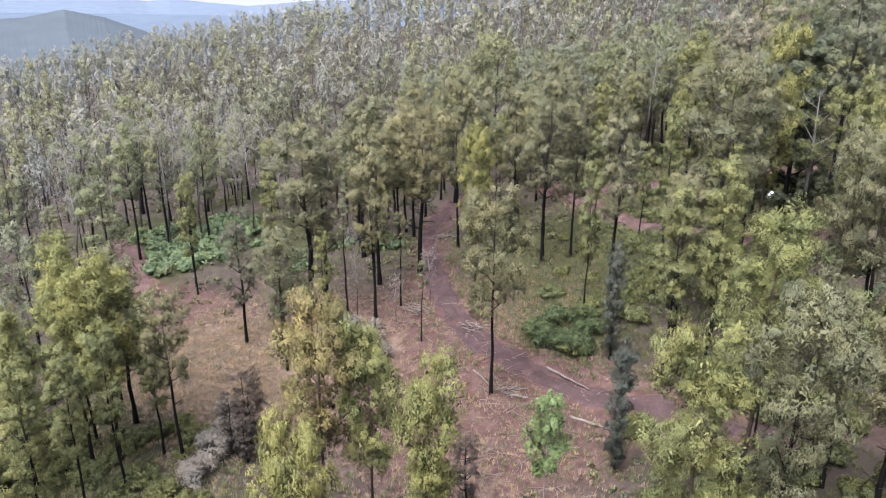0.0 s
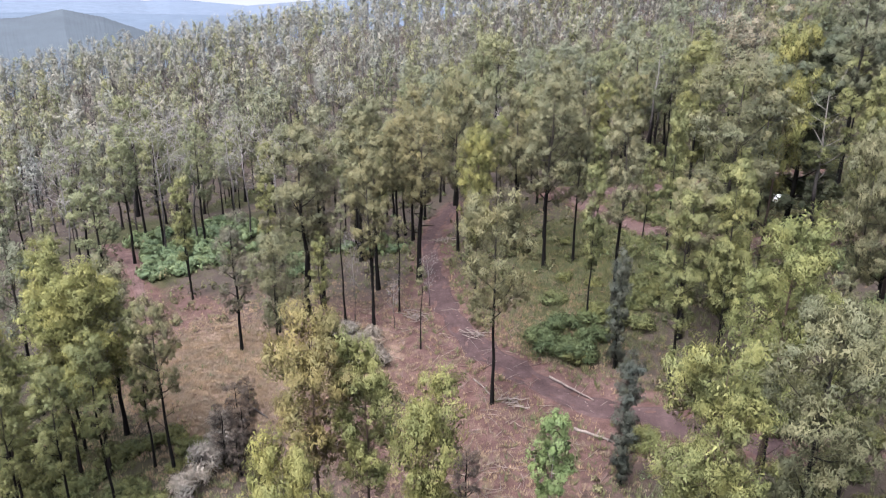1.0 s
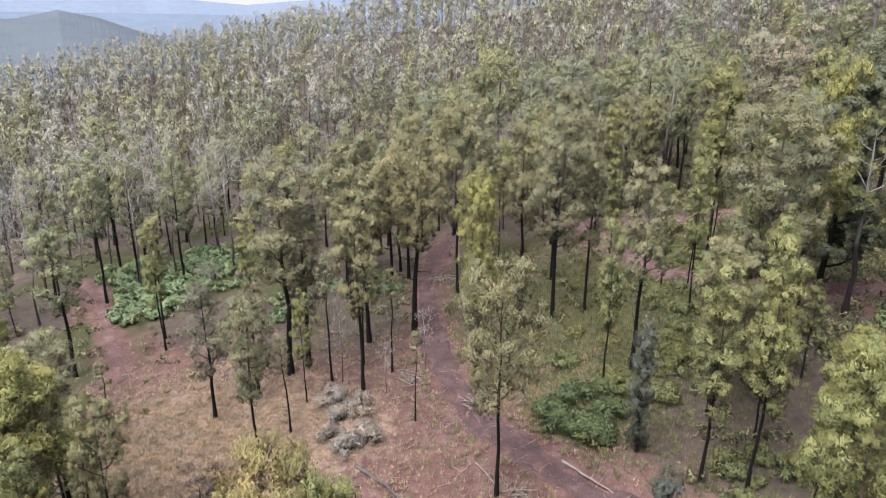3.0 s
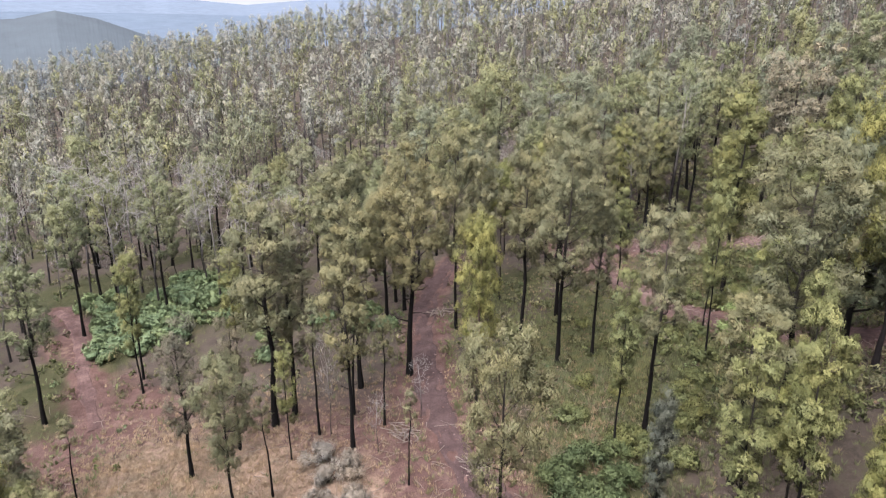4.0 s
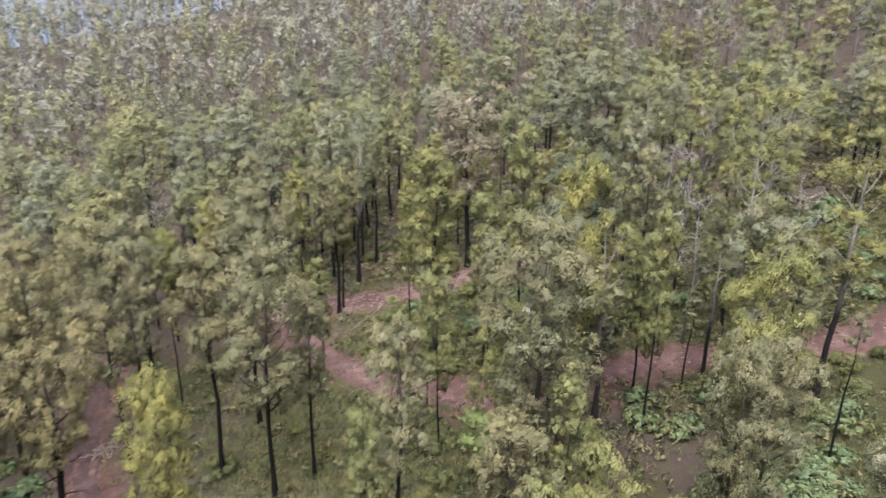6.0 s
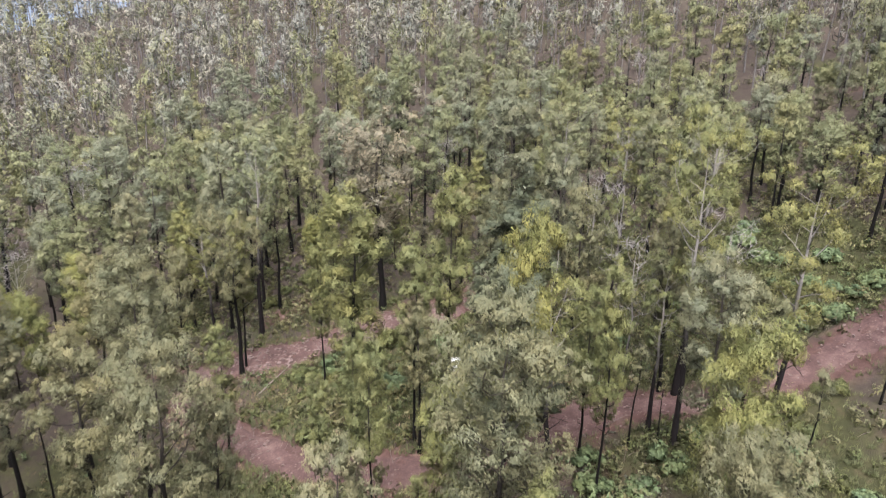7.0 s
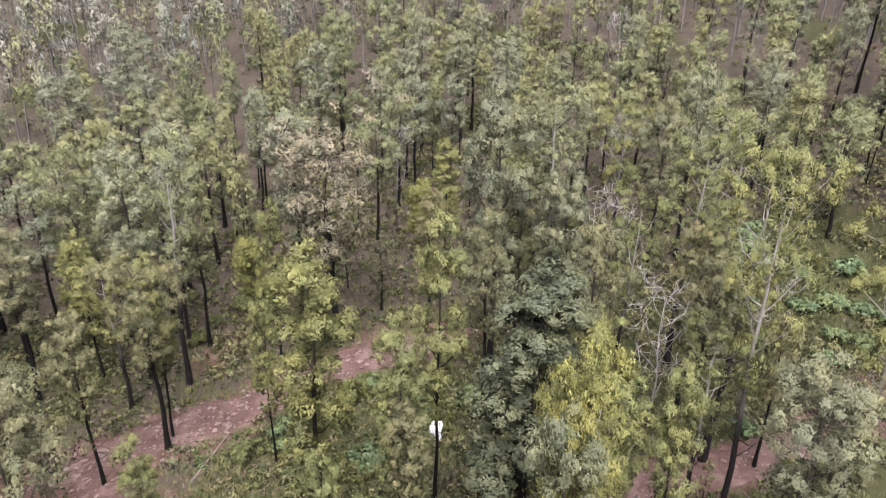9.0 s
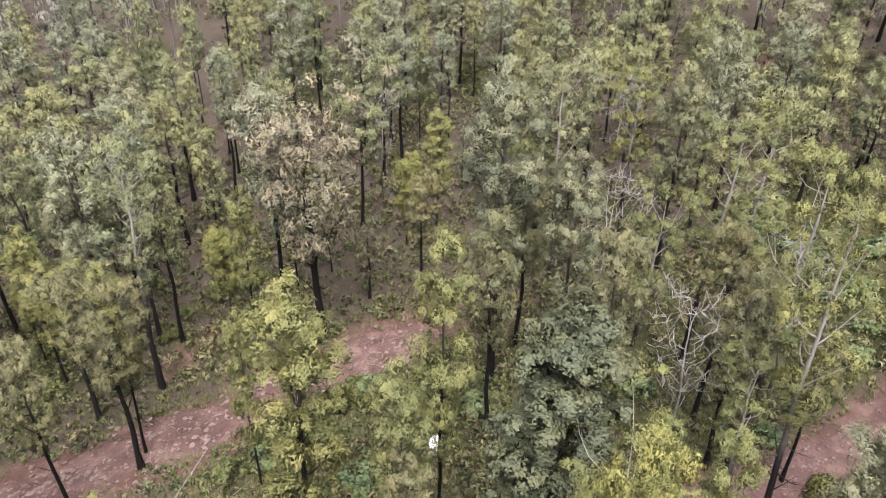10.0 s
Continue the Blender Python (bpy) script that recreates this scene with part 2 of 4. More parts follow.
def land(x, y):
    """Height of the ground without its small bumps."""
    x, y = np.asarray(x, float), np.asarray(y, float)
    c = np.clip(x, -60, 110)
    z = -2.67 + 0.1187 * c + 0.001 * c * c + 0.016 * np.clip(y, -100, 500)
    z = z + 0.33 * (np.clip(x, 110, 700) - 110) + 0.11 * (np.clip(x, -400, -60) + 60)
    for cx, cy, rx, ry, up in ((5, 84, 35, 16, 1.36), (12, 52, 30, 13, -1.98), (34, 96, 14, 12, 0.77), (66, 75, 18, 18, -1.67), (-35, 80, 18, 18, -0.76), (38, 126, 20, 12, -0.57)):
        z = z + up * np.exp(-((x - cx) / rx) ** 2 - ((y - cy) / ry) ** 2)
    v = 0.25 * x + 0.97 * y
    z = z + (0.135 + 0.025 / (1 + np.exp(-(x + 25) / 20))) * softplus(v - 150, 12) - 0.32 * softplus(v - crest_line(x), 15)
    return np.maximum(z, -70.0)


def bumps(x, y):
    x, y = np.asarray(x, float), np.asarray(y, float)
    return (0.16 * np.sin(0.9 * x + 0.4 * y) * np.sin(0.7 * y - 0.3 * x + 1.3) + 0.22 * np.sin(0.31 * x - 0.17 * y + 2.0) * np.sin(0.27 * y + 0.12 * x)
            + 0.06 * np.sin(2.3 * x + 1.1 * y) * np.sin(1.9 * y - 0.8 * x))


def height(x, y):
    return land(x, y) + bumps(x, y)


TRACK = [(27, 48), (20.5, 53.2), (14.6, 57.3), (9.8, 61.8), (6.2, 65.5), (2.8, 70.8), (0.5, 77.2), (-0.8, 84.5), (-1.5, 93), (-1.9, 105.3), (-0.8, 114), (3, 125)]
RED_TRACK = [(23.4, 123), (24.4, 112), (25.7, 103), (28.6, 94.8), (33.2, 89.2), (38, 85.3), (46, 83), (55, 81.5), (61.3, 77.2), (67.5, 73), (74, 70.3), (86, 66)]
UPPER_TRACK = [(20, 123.6), (26.6, 120.5), (32.8, 118), (37, 115.6), (42, 114.6), (46.5, 113.2), (51, 110.8), (57, 107.5)]
SIDE_PATH = [(-37, 83), (-40, 88), (-43.7, 94), (-47.5, 101), (-51, 107), (-57, 113)]


def spline(points, step=0.8):
    p = np.array(points, float)
    p = np.vstack([2 * p[0] - p[1], p, 2 * p[-1] - p[-2]])
    out = []
    for i in range(1, len(p) - 2):
        count = max(2, int(np.linalg.norm(p[i + 1] - p[i]) / step))
        for s in np.linspace(0, 1, count, endpoint=False):
            out.append(0.5 * (2 * p[i] + (p[i + 1] - p[i - 1]) * s + (2 * p[i - 1] - 5 * p[i] + 4 * p[i + 1] - p[i + 2]) * s * s + (3 * p[i] - p[i - 1] - 3 * p[i + 1] + p[i + 2]) * s ** 3))
    out.append(p[-2])
    return np.array(out)


TRACKS = {"main": (spline(TRACK), 1.65), "red": (spline(RED_TRACK), 1.95), "upper": (spline(UPPER_TRACK), 2.5), "side": (spline(SIDE_PATH), 0.9)}


def track_gap(x, y):
    """Distance from the nearest track's edge."""
    p = np.stack([np.asarray(x, float).ravel(), np.asarray(y, float).ravel()], 1)
    best = np.full(len(p), 1e9)
    for line, half in TRACKS.values():
        for k in range(0, len(p), 4000):
            d = np.sqrt(((p[k:k + 4000, None, :] - line[None, ::2, :]) ** 2).sum(2)).min(1) - half
            best[k:k + 4000] = np.minimum(best[k:k + 4000], d)
    return best.reshape(np.shape(x))


def spot(x, y, cx, cy, rx, ry):
    return np.exp(-(((x - cx) / rx) ** 2 + ((y - cy) / ry) ** 2))


def mesh_of(name, verts, faces, mat, smooth=False, normals=None):
    me = bpy.data.meshes.new(name)
    verts, faces = np.asarray(verts, np.float32), np.asarray(faces, np.int32)
    me.vertices.add(len(verts))
    me.vertices.foreach_set("co", verts.ravel())
    k = faces.shape[1]
    me.loops.add(faces.size)
    me.loops.foreach_set("vertex_index", faces.ravel())
    me.polygons.add(len(faces))
    me.polygons.foreach_set("loop_start", np.arange(0, faces.size, k, dtype=np.int32))
    me.polygons.foreach_set("use_smooth", np.full(len(faces), smooth))
    me.update(calc_edges=True)
    me.materials.append(mat)
    if normals is not None:
        me.normals_split_custom_set_from_vertices(normals)
        me.attributes.new("soft", "FLOAT_VECTOR", "POINT").data.foreach_set("vector", np.asarray(normals, np.float32).ravel())
    return me


def grid_faces(rows, cols):
    a = (np.arange(rows - 1)[:, None] * cols + np.arange(cols - 1)[None, :]).ravel()
    return np.stack([a, a + 1, a + cols + 1, a + cols], 1)


def graded(lo, hi, step, far_lo, far_hi):
    core = list(np.arange(lo, hi, step))
    s, v = step, core[-1]
    while v < far_hi:
        s *= 1.12
        v += s
        core.append(v)
    s, v = step, core[0]
    while v > far_lo:
        s *= 1.12
        v -= s
        core.insert(0, v)
    return np.array(core)


def build_ground():
    xs, ys = graded(-90, 125, 1.4, -4600, 4600), graded(20, 150, 1.4, -4600, 4600)
    X, Y = np.meshgrid(xs, ys)
    near = np.exp(-((np.maximum(np.abs(X) - 300, 0) + np.maximum(np.abs(Y) - 350, 0)) / 150.0))
    Z = land(X, Y) + bumps(X, Y) * near
    me = mesh_of("ground", np.stack([X, Y, Z], 2).reshape(-1, 3), grid_faces(len(ys), len(xs)), GROUND, True)
    gap = track_gap(X, Y)
    bare = np.clip(0.95 * spot(X, Y, -6, 69, 21, 16) + 0.75 * spot(X, Y, 5, 52, 13, 12) + 0.9 * np.exp(-np.maximum(gap, 0) / 1.6) + 0.5 * spot(X, Y, -35, 78, 16, 14) + 0.5 * spot(X, Y, 47, 108, 20, 10) + 1.0 * spot(X, Y, 42, 126, 6, 2.5) + 0.8 * spot(X, Y, -39, 86, 5, 9), 0, 1)
    green = np.clip(0.9 * spot(X, Y, 17, 84, 13, 18) + 0.75 * spot(X, Y, 36, 103, 14, 9) + 1.0 * spot(X, Y, -41, 115, 16, 16) + 0.9 * spot(X, Y, 82, 80, 22, 14)
                    + 0.8 * spot(X, Y, -36, 52, 16, 14) + 0.8 * spot(X, Y, 13, 68, 5, 5) + 0.5 * spot(X, Y, 55, 74, 12, 9) + 0.8 * spot(X, Y, 58, 60, 11, 8) + 0.55 * spot(X, Y, 56, 96, 20, 14) + 0.5 * spot(X, Y, 33, 101, 10, 6) + 0.45 * spot(X, Y, 20, 45, 10, 12), 0, 1) * np.clip(gap / 2.0, 0, 1)
    straw = np.clip(1.0 * spot(X, Y, -27, 70, 9, 11) + 0.8 * spot(X, Y, -21, 61, 5, 8) + 0.7 * spot(X, Y, -10, 68, 8, 6) + 0.5 * spot(X, Y, 1, 46, 9, 9) + 0.55 * spot(X, Y, 11, 75, 7, 12) + 0.4 * spot(X, Y, -14, 76, 10, 8), 0, 1)
    wave = np.sin(0.19 * X + 0.11 * Y) + np.sin(0.13 * Y - 0.17 * X + 1.0) + 0.6 * np.sin(0.41 * X - 0.33 * Y + 2.0)
    other = np.sin(0.23 * X - 0.09 * Y + 3.0) + np.sin(0.15 * Y + 0.11 * X + 4.0) + 0.6 * np.sin(0.37 * X + 0.45 * Y)
    wood = np.clip((((X + 6) / 28) ** 2 + ((Y - 66) / 25) ** 2) - 1, 0, 1)
    green = np.clip(green + 0.42 * np.clip(wave, 0, 2) * wood * np.clip(gap / 2.0, 0, 1), 0, 1)
    bare = np.clip(bare + 0.30 * np.clip(other - 0.3, 0, 2) * wood * (Y < 105), 0, 1)
    straw = np.clip(straw + 0.25 * np.clip(other - 0.6, 0, 2) * wood, 0, 1)
    layer = me.color_attributes.new("zone", "FLOAT_COLOR", "POINT")
    data = np.stack([bare, green, straw, np.ones_like(bare)], 2).reshape(-1)
    layer.data.foreach_set("color", data.astype(np.float32))
    return tagged(new("ground", me), "dry forest floor of leaf litter, pinkish soil and grass", "ground", kind="structure")


build_ground()


def build_track(name, key, mat, label, ruts):
    line, half = TRACKS[key]
    d = np.gradient(line, axis=0)
    d /= np.linalg.norm(d, axis=1)[:, None]
    side = np.stack([d[:, 1], -d[:, 0]], 1)
    rng = np.random.default_rng(len(line))
    across = np.linspace(-1, 1, 15)
    edge = 1 + 0.36 * np.interp(np.arange(len(line)), np.arange(0, len(line) + 3, 3), rng.uniform(-1, 1, len(np.arange(0, len(line) + 3, 3))))
    P = line[:, None, :] + side[:, None, :] * (across[None, :, None] * half * edge[:, None, None])
    lift = 0.05 - 0.10 * np.abs(across) ** 6 - ruts * (np.exp(-((np.abs(across) - 0.5) / 0.16) ** 2))
    Z = height(P[..., 0], P[..., 1]) + lift[None, :] + rng.uniform(-0.04, 0.04, P.shape[:2])
    Z += 0.03 * (np.abs(across) < 0.95)[None, :]
    me = mesh_of(name, np.dstack([P, Z]).reshape(-1, 3), grid_faces(len(line), len(across)), mat, True)
    return tagged(new(name, me), label, "track", kind="structure")


build_track("dirt_track", "main", TRACK_DARK, "dark reddish-brown dirt track with wheel ruts", 0.06)
build_track("dirt_track_red", "red", TRACK_RED, "bare red-brown earth track between trees", 0.04)
build_track("dirt_track_upper", "upper", TRACK_RED, "stony red earth track along the slope", 0.03)
build_track("foot_path", "side", TRACK_RED, "narrow bare earth path past green shrubs", 0.02)


def far_hills(name, distance, a0, a1, crest, lump, colour, glow, label, seed):
    """A ridge kilometres off: canopy bumps along an uneven crest."""
    rng = np.random.default_rng(seed)
    ang = np.radians(np.linspace(a0, a1, 900))
    prof = sum(rng.uniform(0.3, 1) * np.sin(ang * f * 6 + rng.uniform(0, 6)) / f for f in (1, 2.1, 3.7, 6.3, 11))
    rows = []
    for k in np.linspace(0, 1, 14):
        r = distance * (1 - 0.25 * (1 - k))
        h = -60 + (crest(np.degrees(ang)) + lump * prof + 60) * k ** 0.8 + rng.uniform(-1, 1, len(ang)) * (lump * 0.05 + 250.0 / distance)
        rows.append(np.stack([-np.sin(ang) * r, np.cos(ang) * r, h], 1))
    for k in (0.5, 1.0):
        rows.append(np.stack([-np.sin(ang) * distance * (1 + 0.2 * k), np.cos(ang) * distance * (1 + 0.2 * k), rows[13][:, 2] * (1 - k) - 60 * k], 1))
    me = mesh_of(name, np.concatenate(rows), grid_faces(16, 900), haze_material(name + "_painted_haze", colour, glow), True)
    return tagged(new(name, me), label, "hills", kind="structure")


# farther ridges paler and bluer: haze put into colour and glow
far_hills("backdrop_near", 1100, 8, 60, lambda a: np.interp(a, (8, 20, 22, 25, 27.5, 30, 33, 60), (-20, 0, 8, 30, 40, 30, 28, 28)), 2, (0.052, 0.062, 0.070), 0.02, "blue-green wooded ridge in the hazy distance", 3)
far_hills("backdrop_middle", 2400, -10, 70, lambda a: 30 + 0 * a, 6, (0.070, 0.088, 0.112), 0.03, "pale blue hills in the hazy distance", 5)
far_hills("backdrop_far", 4200, -20, 80, lambda a: np.interp(a, (5, 10, 15, 18, 20.5, 22, 24, 40), (110, 106, 75, 95, 115, 100, 122, 130)), 3, (0.085, 0.104, 0.132), 0.03, "mountains on the skyline, very pale blue with haze", 8)


# ---- trees ----
def tube(path, radii, sides=6):
    """A tapered tube round a path: vertices and quads."""
    path, radii = np.asarray(path, float), np.asarray(radii, float)
    d = np.gradient(path, axis=0)
    d /= np.linalg.norm(d, axis=1)[:, None] + 1e-9
    ref = np.where(np.abs(d[:, 2:3]) > 0.9, np.array([[1.0, 0, 0]]), np.array([[0, 0, 1.0]]))
    u = np.cross(d, ref)
    u /= np.linalg.norm(u, axis=1)[:, None] + 1e-9
    w = np.cross(d, u)
    a = np.linspace(0, 2 * math.pi, sides, endpoint=False)
    ring = path[:, None, :] + radii[:, None, None] * (np.cos(a)[None, :, None] * u[:, None, :] + np.sin(a)[None, :, None] * w[:, None, :])
    f = []
    for i in range(len(path) - 1):
        for j in range(sides):
            k = (j + 1) % sides
            f.append((i * sides + j, i * sides + k, (i + 1) * sides + k, (i + 1) * sides + j))
    return ring.reshape(-1, 3), np.array(f)


def joined(pieces):
    verts, faces, n = [], [], 0
    for v, f in pieces:
        verts.append(v)
        faces.append(f + n)
        n += len(v)
    return np.concatenate(verts), np.concatenate(faces)


def unit(v):
    return v / (np.linalg.norm(v, axis=-1, keepdims=True) + 1e-9)


ICO = unit(np.array([(a, b * 1.618, 0) for a in (-1, 1) for b in (-1, 1)] + [(0, a, b * 1.618) for a in (-1, 1) for b in (-1, 1)] + [(b * 1.618, 0, a) for a in (-1, 1) for b in (-1, 1)]))
ICO_FACES = np.array([(i, j, k) for i in range(12) for j in range(12) for k in range(12) if i < j and i < k and j != k
                      and max(np.linalg.norm(ICO[i] - ICO[j]), np.linalg.norm(ICO[j] - ICO[k]), np.linalg.norm(ICO[i] - ICO[k])) < 1.1
                      and np.dot(np.cross(ICO[j] - ICO[i], ICO[k] - ICO[i]), ICO[i]) > 0])


def outward(side, axis, normal):
    """The side vector turned so that a leaf's upper face looks along the normal."""
    return side * np.where((np.cross(side, axis) * normal).sum(1) < 0, -1.0, 1.0)[:, None]


def leaves(rng, lobes, radii, twigs, per, length, width, droop, tall=1.15, heart=None, tuft=0.42, inner=18, spray=1.0):
    """Foliage in rounded lobes: tufts of narrow pointed leaves draped over each lobe and larger sprays inside it. Vertices, faces and soft normals."""
    m = len(lobes)
    d0 = unit(rng.normal(size=(m * twigs, 3)))
    d0[:, 2] = d0[:, 2] * 0.85 + 0.2
    d0 = unit(d0)
    lobe, rad = np.repeat(lobes, twigs, 0), np.repeat(radii, twigs)
    tip = lobe + d0 * (rad * rng.uniform(0.62, 0.95, len(rad)))[:, None] * np.array([1, 1, tall])
    size = rad * tuft * rng.uniform(0.7, 1.3, len(rad))
    c, r, up = np.repeat(tip, per, 0), np.repeat(size, per), np.repeat(d0, per, 0)
    n = len(c)
    d = unit(rng.normal(size=(n, 3)))
    p = c + d * (r * rng.uniform(0.1, 1.0, n) ** 0.5)[:, None] * np.array([1, 1, 1.1])
    out = unit(up + d * 0.5)
    hang = np.array([0, 0, -1.0]) * droop + rng.normal(size=(n, 3)) * 0.45
    axis = unit(hang - out * (0.85 * (hang * out).sum(1))[:, None])
    side = unit(np.cross(axis, out + rng.normal(size=(n, 3)) * 0.3))
    s = rng.uniform(0.55, 1.4, n)[:, None]
    soft = out + np.array([0, 0, 0.08]) + rng.normal(size=(n, 3)) * 0.3
    if heart is not None:
        mid = np.repeat(np.broadcast_to(heart, (m, 3)), twigs * per, 0)
        soft = soft * 0.85 + unit((p - mid) * np.array([1, 1, 0.6])) * 0.6
    a, b = axis * s * length * 0.5, outward(side, axis, soft) * s * width * 0.5
    q = np.stack([p - a - b, p - a + b, p + a], 1).reshape(-1, 3)
    w = m * inner
    di = unit(rng.normal(size=(w, 3)))
    ri = np.repeat(radii, inner)[:, None]
    pi = np.repeat(lobes, inner, 0) + di * ri * rng.uniform(0.3, 0.8, (w, 1)) * np.array([1, 1, tall])
    ai = unit(np.array([0, 0, -1.0]) * droop + rng.normal(size=(w, 3)) * 0.6) * ri * spray * rng.uniform(0.22, 0.42, (w, 1))
    bi = outward(unit(np.cross(ai, di + rng.normal(size=(w, 3)) * 0.3)), ai, di) * ri * spray * rng.uniform(0.10, 0.2, (w, 1))
    qi = np.stack([pi - ai - bi, pi - ai + bi, pi + ai], 1).reshape(-1, 3)
    return np.concatenate([q, qi]), np.arange((n + w) * 3).reshape(-1, 3), np.concatenate([np.repeat(unit(soft), 3, 0), np.repeat(unit(di + np.array([0, 0, 0.1])), 3, 0)])


def skeleton_of(rng, H, base, R, limbs, subs, thick, sway, lift, shape="round", trunk_top=0.9, sides=8, twig=5, bare=0, full=False):
    """Trunk, branches and the twig ends that carry leaf clumps."""
    k = 9
    z = np.linspace(0, H * trunk_top, k)
    off = np.cumsum(rng.normal(size=(k, 2)) * sway * H / k, 0)
    off -= off[0]
    off[:2] *= 0.3
    path = np.column_stack([off, z])
    rad = thick * (1 - z / (H * trunk_top)) ** 0.75 * 0.92 + thick * 0.08
    rad[0] *= 1.35
    trunk = tube(path, rad, sides)
    owner = []
    branches, ends, sizes = [], [path[-1] + np.array([0, 0, H * (1 - trunk_top) * 0.4])], [1.0]
    az = rng.uniform(0, 6.28)
    for i in range(limbs):
        f = (i + rng.uniform(0.1, 0.9)) / limbs
        h = H * (base + (trunk_top - base) * f * 0.97)
        az += 2.4 + rng.uniform(-0.5, 0.5)
        if shape == "round":
            reach = R * (0.55 + 0.75 * math.sin(math.pi * min(1, 0.12 + f * 0.8))) * 0.8
        elif shape == "cone":
            reach = R * (1.05 - 0.75 * f)
        elif shape == "umbrella":
            reach = R * (0.5 + 0.6 * f)
        else:
            reach = R * (0.75 + 0.25 * math.sin(math.pi * f))
        reach *= rng.uniform(0.7, 1.2)
        start = np.array([np.interp(h, z, path[:, j]) for j in range(3)])
        out = np.array([math.cos(az), math.sin(az), 0])
        rise = reach * rng.uniform(0.4, 1.7) * lift
        s = np.linspace(0, 1, 5)[:, None]
        bend = rng.normal(size=3) * reach * 0.1
        line = start + out * reach * s + np.array([0, 0, 1.0]) * rise * s ** 1.4 + bend * np.sin(s * math.pi)
        r0 = np.interp(h, z, rad) * 0.55
        owner.append(len(branches))
        branches.append(tube(line, np.linspace(r0, max(0.015, r0 * 0.25), 5), twig))
        ends.append(line[-1])
        sizes.append(rng.uniform(0.85, 1.2))
        if full:
            ends.append(line[2] + np.array([0, 0, reach * 0.12]))
            sizes.append(rng.uniform(0.75, 1.05))
        for j in range(subs):
            f2 = rng.uniform(0.35, 0.9)
            a2 = az + rng.uniform(0.5, 1.9) * (1 if j % 2 else -1)
            st = np.array([np.interp(f2, s[:, 0], line[:, q]) for q in range(3)])
            l2 = reach * rng.uniform(0.35, 0.65)
            en = st + np.array([math.cos(a2), math.sin(a2), rng.uniform(0.1, 1.0) * lift]) * l2
            mid = (st + en) / 2 + rng.normal(size=3) * l2 * 0.12
            branches.append(tube([st, mid, en], [r0 * 0.4, r0 * 0.28, 0.012], 3))
            ends.append(en)
            sizes.append(rng.uniform(0.6, 1.05))
    for i in range(bare):
        h = H * base * (0.55 + 0.5 * (i + rng.uniform(0, 1)) / bare)
        az += 2.4 + rng.uniform(-0.5, 0.5)
        start = np.array([np.interp(h, z, path[:, j]) for j in range(3)])
        out = np.array([math.cos(az), math.sin(az), rng.uniform(0.0, 0.7)])
        reach = R * rng.uniform(0.4, 0.9)
        mid = start + out * reach * 0.55 + rng.normal(size=3) * reach * 0.08
        end = start + out * reach + np.array([0, 0, reach * rng.uniform(-0.1, 0.4)])
        r0 = np.interp(h, z, rad) * 0.3
        owner.append(len(branches))
        branches.append(tube([start, mid, end], [r0, r0 * 0.6, 0.012], 4))
        for j in range(2):
            tip = mid + (end - mid) * rng.uniform(0, 0.6)
            branches.append(tube([tip, tip + unit(rng.normal(size=3) + out) * reach * 0.35], [r0 * 0.35, 0.008], 3))
    groups = [joined(branches[a:b]) for a, b in zip(owner, owner[1:] + [len(branches)])]
    return trunk, groups, np.array(ends), np.array(sizes)


def dead_twigs(rng, ends, length, count):
    out = []
    for e in ends:
        for _ in range(count):
            d = unit(rng.normal(size=3) + np.array([0, 0, 0.9]))
            l = length * rng.uniform(0.5, 1.2)
            mid = e + d * l * 0.5 + rng.normal(size=3) * l * 0.1
            out.append(tube([e, mid, e + d * l + rng.normal(size=3) * l * 0.1], [0.03, 0.02, 0.007], 3))
    return joined(out)


